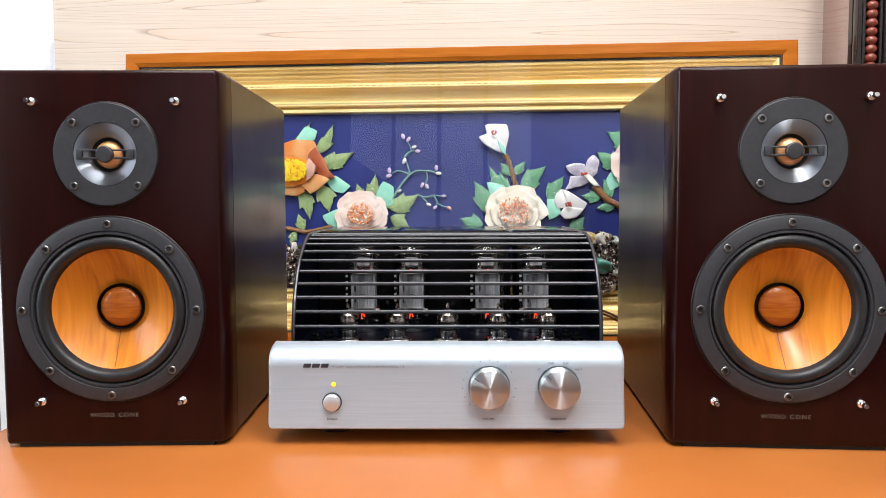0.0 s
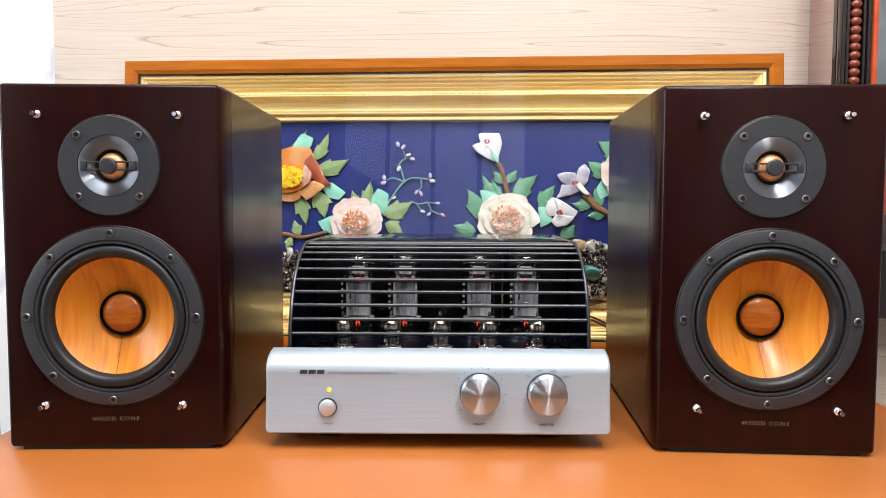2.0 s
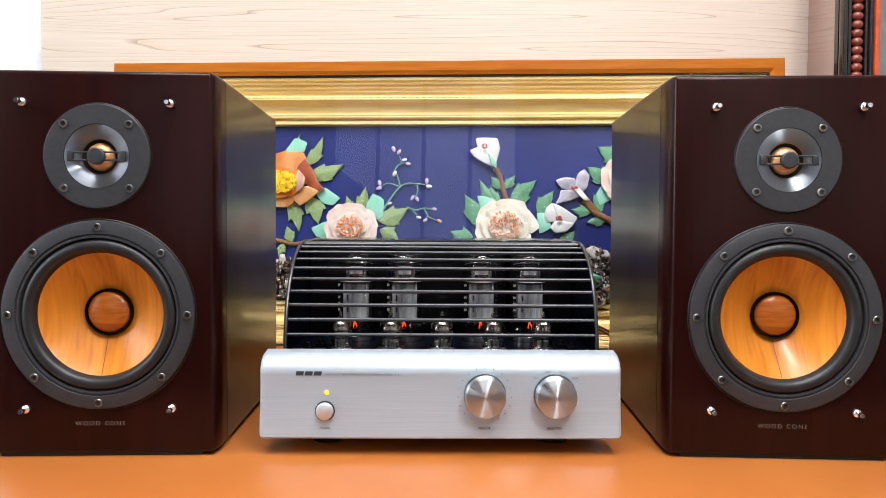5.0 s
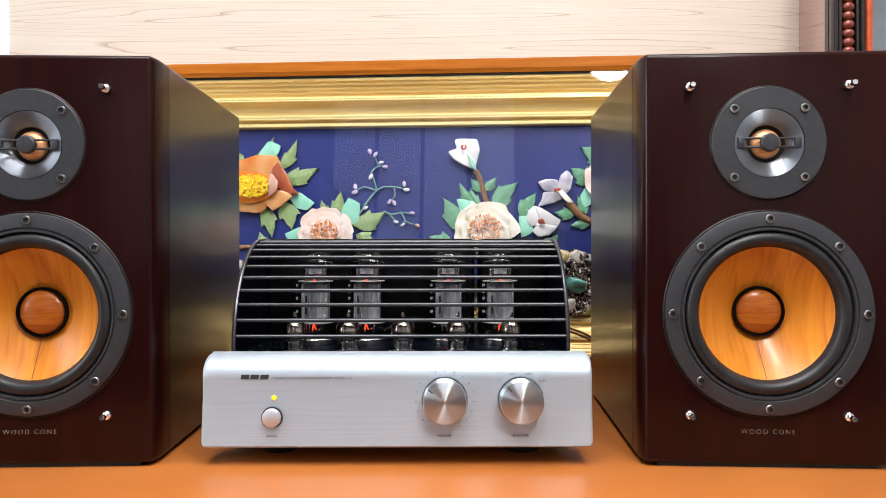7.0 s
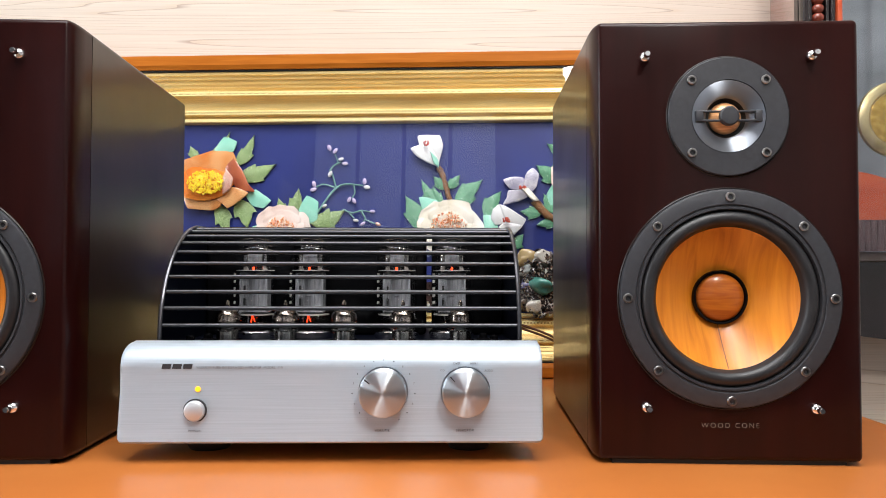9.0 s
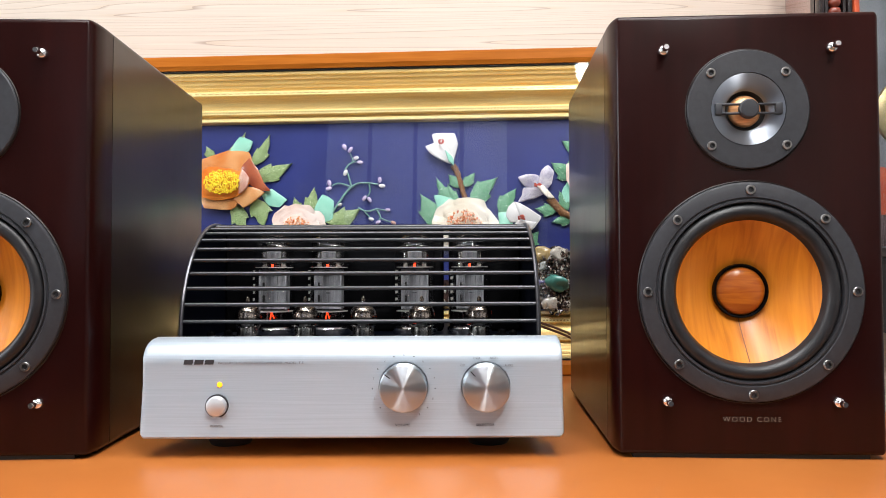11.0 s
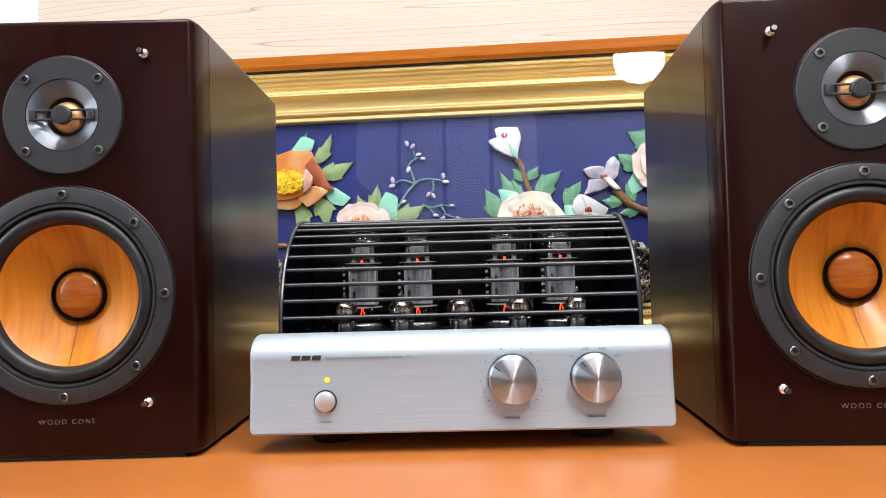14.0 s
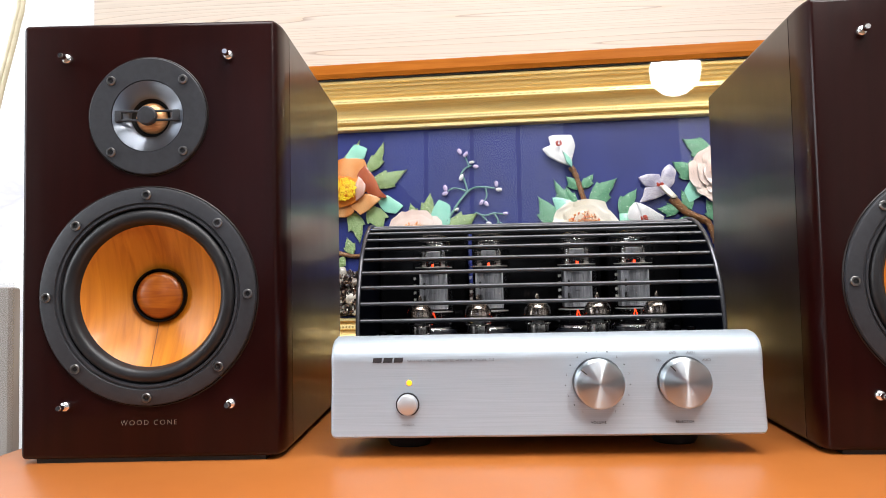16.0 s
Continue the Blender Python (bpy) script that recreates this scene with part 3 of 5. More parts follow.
# ---- amplifier ----
def amplifier():
    a = thing("tube_amplifier", "silver and black vacuum tube amplifier with caged glass tubes", "amplifier", pose(0, 0, 0))
    X = 0.1585

    def fy(z):
        c = min(1.0, max(0.0, (z - 0.066) / 0.0175))
        return -0.125 * max(0.0, 0.05 - z) + 0.022 - 0.022 * math.sqrt(1 - c * c)
    # front panel: flat face, big rounded top edge, small rounded ends
    prof = [(0.012, 0.0105), (-0.0034, 0.0105), (-0.0048, 0.012), (0, 0.050), (0, 0.0655)] + [(0.022 - 0.022 * math.cos(t), 0.0660 + 0.0175 * math.sin(t)) for t in np.linspace(0.05, math.pi / 2, 14)] + [(0.030, 0.0835), (0.030, 0.012)]
    rc = 0.0042
    ends = [rc * (1 - math.cos(t)) for t in np.linspace(0, math.pi / 2, 7)]
    b, rings = bmesh.new(), []
    for x, d in [(-X + e, e) for e in ends] + [(X - e, e) for e in reversed(ends)]:
        e = rc - math.sqrt(max(0.0, rc * rc - (rc - d) ** 2))
        ring = []
        for y, z in prof:
            if z < 0.013 and y < 0.029:
                z += e
            if y < 0.029 and z < 0.0660:
                y += 0.45 * e
            elif y < 0.029:
                y, z = y + 0.45 * e * (1 - (z - 0.066) / 0.0175), z - 0.45 * e * (z - 0.066) / 0.0175
            ring.append(b.verts.new((x, y, max(z, 0.012 + e) if y > 0.029 and z < 0.02 else z)))
        rings.append(ring)
    n = len(prof)
    for p, q in zip(rings, rings[1:]):
        for k in range(n):
            b.faces.new((p[k], p[(k + 1) % n], q[(k + 1) % n], q[k]))
    b.faces.new(rings[0][::-1])
    b.faces.new(rings[-1])
    fp = part("front_panel", b, M_ALU, a, "brushed silver aluminium front panel", angle=40)
    part("chassis", boxed(-0.148, 0.148, 0.030, 0.34, 0.016, 0.0765, 0.002), M_CHASSIS, a, "black painted steel chassis", angle=40)
    ft = part("foot", lathe([(0, -0.0045), (0.016, -0.0045), (0.018, -0.001), (0.018, 0.0165), (0, 0.0165)], 32, "Z"), M_RUBBER, a, where=pose(-0.105, 0.05, 0))
    for x, y in ((0.105, 0.05), (-0.105, 0.29), (0.105, 0.29)):
        again(ft, pose(x, y, 0))
    # knobs
    kn = [(0, -0.0140), (0.0164, -0.0140), (0.0172, -0.0136), (0.0176, -0.0128), (0.0176, -0.0012), (0.0172, 0.0004)]
    for name, x, ang in (("volume_knob", 0.0387, 52), ("selector_knob", 0.1002, 43)):
        k = part(name, lathe(kn, 72), M_SPUN, a, "turned aluminium knob", where=pose(x, 0, 0.0485), angle=50)
        part("pointer", boxed(-0.0004, 0.0004, -0.0143, -0.0139, 0.0122, 0.0172), M_INK, k, where=pose(0, 0, 0, 0, -ang, 0), smooth=False)
        part("shadow_gap", lathe([(0.0185, -0.0026), (0.0184, 0.0004), (0, 0.0004)], 48), M_INK, k, "dark gap round the knob")
    part("power_button", lathe([(0, -0.0062), (0.0040, -0.0060), (0.0066, -0.0050), (0.0076, -0.0034), (0.0077, 0.0002)], 40), M_BUTTON, a, "round steel power button", where=pose(-0.1012, fy(0.0345), 0.0345))
    part("button_ring", lathe([(0.0077, -0.0010), (0.0087, -0.0010), (0.0087, 0.0014)], 40), M_INK, a, where=pose(-0.1012, fy(0.0345), 0.0345))
    part("indicator", lathe([(0, -0.0012), (0.0017, -0.0009), (0.0022, 0.0002)], 20), M_LED, a, "glowing amber indicator lamp", where=pose(-0.1000, 0, 0.0500))
    # printing
    bb = bmesh.new()
    for x0 in (-0.1272, -0.1193, -0.1114):
        prism([(x0, 0.0652), (x0 + 0.0066, 0.0652), (x0 + 0.0074, 0.0688), (x0 + 0.0008, 0.0688)], -0.0004, 0.0008, "XZ", bb)
    part("maker_mark", bb, M_INK, fp, "plain dark maker's mark", smooth=False)
    words("VACUUM TUBE INTEGRATED AMPLIFIER  MODEL  T-5", 0.0026, M_INKGREY, fp, (-0.0690, -0.0004, 0.0662), stretch=1.05)
    words("POWER", 0.0024, M_INKGREY, fp, (-0.1010, fy(0.0198) - 0.0003, 0.0198), stretch=1.2)
    words("VOLUME", 0.0026, M_INK, fp, (0.0380, fy(0.0200) - 0.0003, 0.0200), stretch=1.15)
    words("SELECTOR", 0.0026, M_INK, fp, (0.0997, fy(0.0200) - 0.0003, 0.0200), stretch=1.15)
    for txt, x, z in (("CD", 0.0830, 0.0640), ("DVD", 0.0936, 0.0692), ("AUX1", 0.1066, 0.0692), ("AUX2", 0.1177, 0.0637)):
        words(txt, 0.0024, M_INKGREY, fp, (x, fy(z) - 0.0005, z))
    for i in range(17):
        t = radians(-150 + 300 * i / 16)
        x, z = 0.0387 + 0.0236 * math.sin(t), 0.0482 + 0.0236 * math.cos(t)
        if i % 2 == 0:
            words(str(i // 2 + 1), 0.0024, M_INKGREY, fp, (x, fy(z) - 0.0005, z))
        else:
            part("dial_dot", lathe([(0, -0.0003), (0.0005, -0.0002), (0.0005, 0.0002)], 10), M_INK, fp, where=pose(x, fy(z), z))
    # cage: two curved side frames and round rods
    y0, z0, RY, RZ = 0.045, 0.082, 0.100, 0.097

    def at(s):
        return y0 + RY * (1 - math.cos(s)), z0 + RZ * math.sin(s)
    path = [(y0, 0.0765), (y0, 0.079)] + [at(s) for s in np.linspace(0, math.pi / 2, 22)] + [(0.30, z0 + RZ)]
    sheet = path + [(0.30, 0.0765)]
    pl = part("cage_side", prism(sheet, -0.0010, 0.0010, "YZ"), M_CHASSIS, a, "black curved cage side plate", where=pose(-0.1452, 0, 0), angle=40)
    again(pl, pose(0.1462, 0, 0))
    trim = part("cage_trim", tube([(0, y, z) for y, z in path], 0.0018, 8), M_TRIM, a, "dark steel rounded edge of the cage side", where=pose(-0.1456, 0, 0))
    again(trim, pose(0.1466, 0, 0))
    fine = np.linspace(0, math.pi / 2, 300)
    yy, zz = np.array([at(s) for s in fine]).T
    run = np.r_[0, np.cumsum(np.hypot(np.diff(yy), np.diff(zz)))]
    rod = part("cage_rod", tube([(-0.1445, 0, 0), (0.1455, 0, 0)], 0.00175, 12), M_ROD, a)
    first = True
    for i in range(11):
        s = 0.0135 + 0.0142 * i
        y = float(np.interp(s, run, yy)) + max(0, s - run[-1])
        z = float(np.interp(s, run, zz)) - 0.0016
        if first:
            rod.matrix_local, first = pose(0, y + 0.0018, z), False
        else:
            again(rod, pose(0, y + 0.0018, z))
    # transformer covers behind the tubes
    for x0, x1 in ((-0.1430, -0.0575), (-0.0530, 0.0695), (0.0752, 0.1440)):
        part("transformer_cover", boxed(x0, x1, 0.157, 0.315, 0.0765, 0.1805, 0.004, 3), M_ENAMEL, a, "glossy black transformer cover", angle=40)
    # power tubes
    for x in (-0.0885, -0.0375, 0.0425, 0.0935):
        p = part("power_tube", lathe([(0, 0), (0.0205, 0), (0.0208, 0.002), (0.0208, 0.006), (0.019, 0.0075), (0.0175, 0.008), (0.0175, 0.004), (0, 0.004)], 36, "Z"), M_CHROME, a, "large glass power tube in a chrome socket", where=pose(x, 0.130, 0.0765))
        part("glass", lathe([(0.0170, 0.004), (0.0188, 0.012), (0.0190, 0.060), (0.0188, 0.074), (0.0172, 0.0835), (0.0125, 0.0905), (0.0062, 0.0932), (0, 0.0938)], 36, "Z"), M_TUBE, p, "clear glass envelope")
        part("tube_base", lathe([(0, 0.004), (0.016, 0.004), (0.016, 0.014), (0.0, 0.014)], 28, "Z"), M_ENAMEL, p)
        pl = bmesh.new()
        box(pl, -0.0118, 0.0118, -0.0075, 0.0075, 0.0235, 0.0600, 0.0022)
        box(pl, -0.0126, -0.0108, -0.009, 0.009, 0.0235, 0.0600, 0.0006)
        box(pl, 0.0108, 0.0126, -0.009, 0.009, 0.0235, 0.0600, 0.0006)
        part("anode_plate", pl, M_PLATE, p, "grey metal anode plate")
        for q in (0.0300, 0.0415):
            sl = boxed(-0.0092, -0.0072, -0.0080, -0.0070, q, q + 0.0068, 0.0009, 3)
            part("plate_slot", sl, M_BLACK, p)
        for k in (-1, 1):
            part("plate_rib", boxed(k * 0.0052 - 0.0006, k * 0.0052 + 0.0006, -0.0083, -0.0072, 0.0240, 0.0595, 0.0004), M_PLATE, p)
        part("plate_weld", boxed(-0.0022, 0.0018, -0.0080, -0.0074, 0.0385, 0.0391), M_CHROME, p, smooth=False)
        mc = lathe([(0, 0), (0.0172, 0), (0.0172, 0.0007), (0, 0.0007)], 24, "Z")
        m0 = part("mica_disc", mc, M_MICA, p, where=pose(0, 0, 0.0212))
        again(m0, pose(0, 0, 0.0618))
        hb = tube([(-0.0020, -0.0076, 0.0145), (-0.0008, -0.0078, 0.0215)], 0.0005, 6)
        tube([(0.0016, -0.0076, 0.0150), (-0.0008, -0.0078, 0.0215)], 0.0004, 6, hb)
        part("heater", hb, M_GLOW, p, "small glowing orange heater")
        part("heater_tip", boxed(-0.0012, 0.0010, -0.0078, -0.0070, 0.0624, 0.0652, 0.0004), M_GLOW, p, "small glowing orange heater tip")
        for k in (-1, 1):
            part("support_plate", boxed(k * 0.0088 - 0.0022, k * 0.0088 + 0.0022, -0.003, 0.003, 0.0625, 0.0765, 0.0008), M_STREAK, p)
        part("top_shield", boxed(-0.0066, 0.0066, -0.0045, 0.0045, 0.0690, 0.0770, 0.001), M_PLATE, p, "small grey metal shield")
        part("getter_ring", lathe([(0.0098, 0.0835), (0.0112, 0.0828), (0.0112, 0.0848), (0.0098, 0.0845), (0.0098, 0.0835)], 32, "Z"), M_CHROME, p, "bright getter ring")
        part("getter_post", tube([(0.0090, 0, 0.0765), (0.0104, 0, 0.0832)], 0.0005, 6), M_CHROME, p)
        part("top_spring", tube([(-0.0170, -0.0030, 0.0800), (-0.0120, -0.0075, 0.0815), (0.0, -0.0100, 0.0822), (0.0125, -0.0075, 0.0815), (0.0172, -0.0030, 0.0800)], 0.0006, 6), M_STREAK, p)
        for k in (-1, 1):
            part("lead_wire", tube([(k * 0.006, 0, 0.014), (k * 0.007, 0, 0.0225)], 0.0005, 6), M_CHROME, p)
        for k in range(5):
            z = 0.0315 + 0.0064 * k
            part("printed_mark", boxed(-0.0019, -0.0002, -0.0002, 0.0002, z, z + 0.0026), M_PRINTWHITE, p, "pale printed mark", smooth=False, where=pose(-0.0166, -0.0098, 0, 0, 0, -52))
            part("printed_mark", boxed(0.0004, 0.0016, -0.0002, 0.0002, z + 0.0006, z + 0.0026), M_PRINTWHITE, p, smooth=False, where=pose(-0.0166, -0.0098, 0, 0, 0, -52))
    # small signal tubes
    for x in (-0.0965, -0.0480, 0.0012, 0.0505, 0.0990):
        p = part("signal_tube", lathe([(0, 0), (0.0135, 0), (0.0135, 0.0018), (0.0118, 0.0030), (0.0118, 0.0045), (0, 0.0045)], 30, "Z"), M_CHROME, a, "small glass signal tube", where=pose(x, 0.066, 0.0765))
        part("glass", lathe([(0.0088, 0.003), (0.0092, 0.006), (0.0094, 0.0135), (0.0108, 0.0160), (0.0112, 0.0200), (0.0106, 0.0250), (0.0080, 0.0292), (0.0040, 0.0312), (0.0018, 0.0322), (0.0014, 0.0345), (0.0004, 0.0370), (0, 0.0371)], 30, "Z"), M_TUBE, p, "clear glass envelope")
        part("getter_top", lathe([(0.0098, 0.0152), (0.0106, 0.0172), (0.0109, 0.0200), (0.0103, 0.0246), (0.0077, 0.0286), (0.0038, 0.0306), (0, 0.0312)], 30, "Z"), M_GETTER, p, "silvery getter flash")
        part("shield", lathe([(0.0092, 0.0045), (0.0089, 0.0045), (0.0089, 0.0115), (0.0106, 0.0125), (0.0108, 0.0134), (0.0094, 0.0134)], 30, "Z"), M_STREAK, p, "bright metal shield ring")
        part("pip", lathe([(0.0013, 0.0325), (0.0019, 0.0340), (0.0014, 0.0362), (0.0005, 0.0374), (0, 0.0375)], 14, "Z"), M_GETTER, p, "pointed glass pip")
        part("electrode", boxed(-0.0045, 0.0045, -0.003, 0.003, 0.004, 0.016, 0.0005), M_PLATE, p)
    for x, y, z in ((-0.128, 0.068, 0.0765), (-0.118, 0.085, 0.0765), (0.128, 0.072, 0.0765), (0.120, 0.088, 0.0765)):
        part("terminal_nut", lathe([(0, 0), (0.006, 0), (0.006, 0.003), (0.0035, 0.004), (0.0035, 0.007), (0.0, 0.0085)], 18, "Z"), M_ENAMEL, a, where=pose(x, y, z))
    return a


AMP = amplifier()


# ---- the framed stone picture, leaning on the wall ----
PIC = thing("framed_picture", "glazed gilt framed picture of stone flowers on blue", "picture", pose(0, 0.4669, 0, -4.57, 0, -4.0))
U0, U1, V0, V1 = -0.5030, 0.5015, -0.006, 0.4415
LOW = 0.935
OW = 0.0205


def mitred(name, profile, material, label=""):
    """Four mitred lengths that follow a profile of (inset, y) round the frame."""
    for side in range(4):
        b = bmesh.new()
        rows = []
        for d, y in profile:
            c = [(U0 + d, V0 + d * LOW), (U1 - d, V0 + d * LOW), (U1 - d, V1 - d), (U0 + d, V1 - d)]
            p, q = c[side], c[(side + 1) % 4]
            rows.append((b.verts.new((p[0], y, p[1])), b.verts.new((q[0], y, q[1]))))
        for r, s in zip(rows, rows[1:]):
            b.faces.new((r[0], r[1], s[1], s[0]))
        part(name, b, material, PIC, label, angle=25)


mitred("frame_bar", [(0.0, 0.004), (0.0, -0.0335), (0.0015, -0.035), (OW - 0.006, -0.035), (OW - 0.003, -0.0335), (OW, -0.0325), (OW, -0.0285), (OW, 0.004), (0.0, 0.004)], M_FRAMEWOOD, "orange brown wooden frame bar")
G = [(0.0, -0.026), (0.004, -0.0285), (0.007, -0.028), (0.008, -0.0255), (0.0100, -0.0240), (0.0105, -0.0252), (0.0122, -0.0246), (0.0128, -0.0225), (0.0160, -0.0205), (0.0166, -0.0220), (0.0186, -0.0212), (0.0192, -0.0196), (0.0215, -0.0186), (0.0220, -0.0196), (0.0234, -0.0190), (0.0240, -0.0170), (0.027, -0.0160), (0.0275, -0.0185), (0.029, -0.0205), (0.0345, -0.0205), (0.036, -0.0185), (0.0365, -0.0155), (0.040, -0.0115), (0.046, -0.0085), (0.0525, -0.0075), (0.0530, -0.0105), (0.0545, -0.0122), (0.0600, -0.0118), (0.0615, -0.0100), (0.0620, -0.0065), (0.0645, -0.0062), (0.0650, -0.0090), (0.0660, -0.0100), (0.0700, -0.0096), (0.0708, -0.0085), (0.0715, 0.0010)]
mitred("moulding", [(OW + d, y) for d, y in G], M_GOLD, "gilt moulding")
mitred("gilt_band", [(OW + d, y) for d, y in ((0.0290, -0.0204), (0.0293, -0.0211), (0.0342, -0.0211), (0.0345, -0.0204))], M_GOLDBRIGHT, "bright gilt band")
mitred("gilt_band", [(OW + d, y) for d, y in ((0.0545, -0.0121), (0.0548, -0.0128), (0.0597, -0.0124), (0.0600, -0.0117))], M_GOLDBRIGHT, "bright gilt band")
mitred("gilt_band", [(OW + d, y) for d, y in ((0.0660, -0.0099), (0.0663, -0.0105), (0.0697, -0.0101), (0.0700, -0.0095))], M_GOLDBRIGHT, "bright gilt band")


def beading(d, y, pitch, length, r, material):
    """A row of small pips along the top and bottom mouldings."""
    b = bmesh.new()
    for v in (V1 - OW - d, V0 + (OW + d) * LOW):
        n = int((U1 - U0 - 2 * OW - 2 * d) / pitch)
        for i in range(n):
            u = U0 + OW + d + (i + 0.5) * pitch
            box(b, u - length / 2, u + length / 2, y - r, y, v - r, v + r, 0.0)
    tagged(part("beading", b, material, PIC, "fine row of pips", smooth=False), kind="stuff")


M_GILTDARK = mat("dark gilt recess", (0.46, 0.29, 0.08), 0.45, 0.5)
beading(0.0570, -0.0122, 0.0046, 0.0022, 0.0009, M_GILTDARK)
beading(0.0318, -0.0209, 0.0100, 0.0062, 0.0005, M_GILTDARK)
mitred("groove", [(OW + d, y) for d, y in ((0.0613, -0.0106), (0.0617, -0.0074), (0.0649, -0.0071), (0.0653, -0.0096))], M_GILTDARK, "dark gilt groove")
# black strip painted in for the shadow line beneath the frame bar
mitred("shade_line", [(OW + d, y) for d, y in ((0.0002, -0.0302), (0.0020, -0.0302), (0.0022, -0.0270))], M_BLACK, "painted black shadow line under the frame bar")
part("backing", boxed(U0 + OW + 0.07, U1 - OW - 0.07, 0.0002, 0.004, V0 + (OW + 0.07) * LOW, V1 - OW - 0.07), M_BLUE, PIC, "deep blue backing board", smooth=False)
pane = part("glass_pane", boxed(U0 + OW - 0.004, U1 - OW + 0.004, -0.0312, -0.0305, V0 + OW - 0.004, V1 - OW + 0.004), M_PANE, PIC, "clear picture glass", smooth=False)
pane.visible_shadow = False
rng = random.Random(7)


def slab(points, y, thick, bulge=0.0, rough=0.0):
    """A thin cut piece with the given outline, slightly domed, its edge uneven."""
    b = bmesh.new()
    cx, cy = sum(p[0] for p in points) / len(points), sum(p[1] for p in points) / len(points)
    rim = []
    for i, (u, v) in enumerate(points):
        rim.append(b.verts.new((u + rng.uniform(-rough, rough), y, v + rng.uniform(-rough, rough))))
    mid = [b.verts.new((cx + (p.co.x - cx) * 0.84, y - bulge, cy + (p.co.z - cy) * 0.84)) for p in rim]
    n = len(rim)
    for i in range(n):
        j = (i + 1) % n
        b.faces.new((rim[i], rim[j], mid[j], mid[i]))
    b.faces.new(mid)
    bmesh.ops.recalc_face_normals(b, faces=b.faces[:])
    for f in b.faces:
        if f.normal.y > 0:
            f.normal_flip()
    low = {v: b.verts.new((v.co.x, y + thick, v.co.z)) for v in rim}
    for i in range(n):
        j = (i + 1) % n
        b.faces.new((rim[i], low[rim[i]], low[rim[j]], rim[j]))
    return b


def leaf(u0, v0, u1, v1, width, material, y=-0.0030, bend=None):
    """A long pointed leaf with forward teeth, domed along a raised midrib."""
    L = math.hypot(u1 - u0, v1 - v0)
    ang = math.atan2(v1 - v0, u1 - u0)
    bend = rng.uniform(-0.10, 0.10) if bend is None else bend
    b = bmesh.new()
    c, s = math.cos(ang), math.sin(ang)

    def at(a, q, h):
        q += bend * L * math.sin(math.pi * a)
        return b.verts.new((c * a * L - s * q, h, s * a * L + c * q))
    for side in (1, -1):
        k1, k2 = rng.uniform(0.88, 1.1), rng.uniform(0.85, 1.1)
        f = rng.uniform(-0.05, 0.05)
        rim = [(0.0, 0.03), (0.10, 0.22), (0.22, 0.38), (0.36 + f, 0.47), (0.56 + f, 0.56 * k1), (0.53 + f, 0.38), (0.62 + f, 0.33 * k2), (0.74, 0.24), (0.86, 0.11), (0.94, 0.035), (1.0, 0.004)]
        rows = []
        for a, w in rim:
            m = min(1.0, a if a < 0.4 else 0.4 + (a - 0.4) * 0.96)
            rows.append((at(a, side * w * width, 0.0), at(m, side * w * width * 0.5, -0.0011), at(m, 0, -0.0006 - 0.0010 * math.sin(math.pi * a)), at(a, side * w * width, 0.0022)))
        for r, q in zip(rows, rows[1:]):
            for m in (0, 1):
                b.faces.new((r[m], r[m + 1], q[m + 1], q[m]))
            b.faces.new((r[3], r[0], q[0], q[3]))
    return part("leaf", b, material, PIC, "green glitter leaf" if material is M_LEAF else "blue-green glitter leaf", where=pose(u0, y, v0), angle=18)


def rounded(points, n=3):
    """A closed outline through the points with softened corners."""
    out = []
    m = len(points)
    for i in range(m):
        a, b, c, d = (Vector(points[(i + k) % m]) for k in (-1, 0, 1, 2))
        for k in range(n):
            t = k / n
            line = b.lerp(c, t)
            curve = 0.5 * ((2 * b) + (c - a) * t + (2 * a - 5 * b + 4 * c - d) * t * t + (3 * b - a - 3 * c + d) * t ** 3)
            out.append(tuple(line.lerp(curve, 0.35)))
    return out


def patch(points, material, y=-0.004, parent=None, name="jade_petal", label="pale jade petal"):
    return part(name, slab(rounded(points), y, 0.0024, 0.0007, 0.0003), material, parent or PIC, label, angle=40)


def chips(parent, name, u, v, ru, rv, n, size, y, material, label, long=1.0):
    """A heap of small chips or beads in an oval."""
    b = bmesh.new()
    for i in range(n):
        a, r = rng.uniform(0, 2 * math.pi), math.sqrt(rng.random())
        x, z = u + ru * r * math.cos(a), v + rv * r * math.sin(a)
        q = bmesh.ops.create_icosphere(b, subdivisions=1, radius=size * rng.uniform(0.7, 1.3))
        m = Matrix.Translation((x, y - 0.003 * (1 - r) - rng.uniform(0, 0.002), z)) @ Euler((rng.uniform(0, 6), rng.uniform(0, 6), rng.uniform(0, 6))).to_matrix().to_4x4() @ Matrix.Diagonal((long, 1, 0.7, 1))
        bmesh.ops.transform(b, matrix=m, verts=q["verts"])
    return tagged(part(name, b, material, parent, label), kind="stuff")


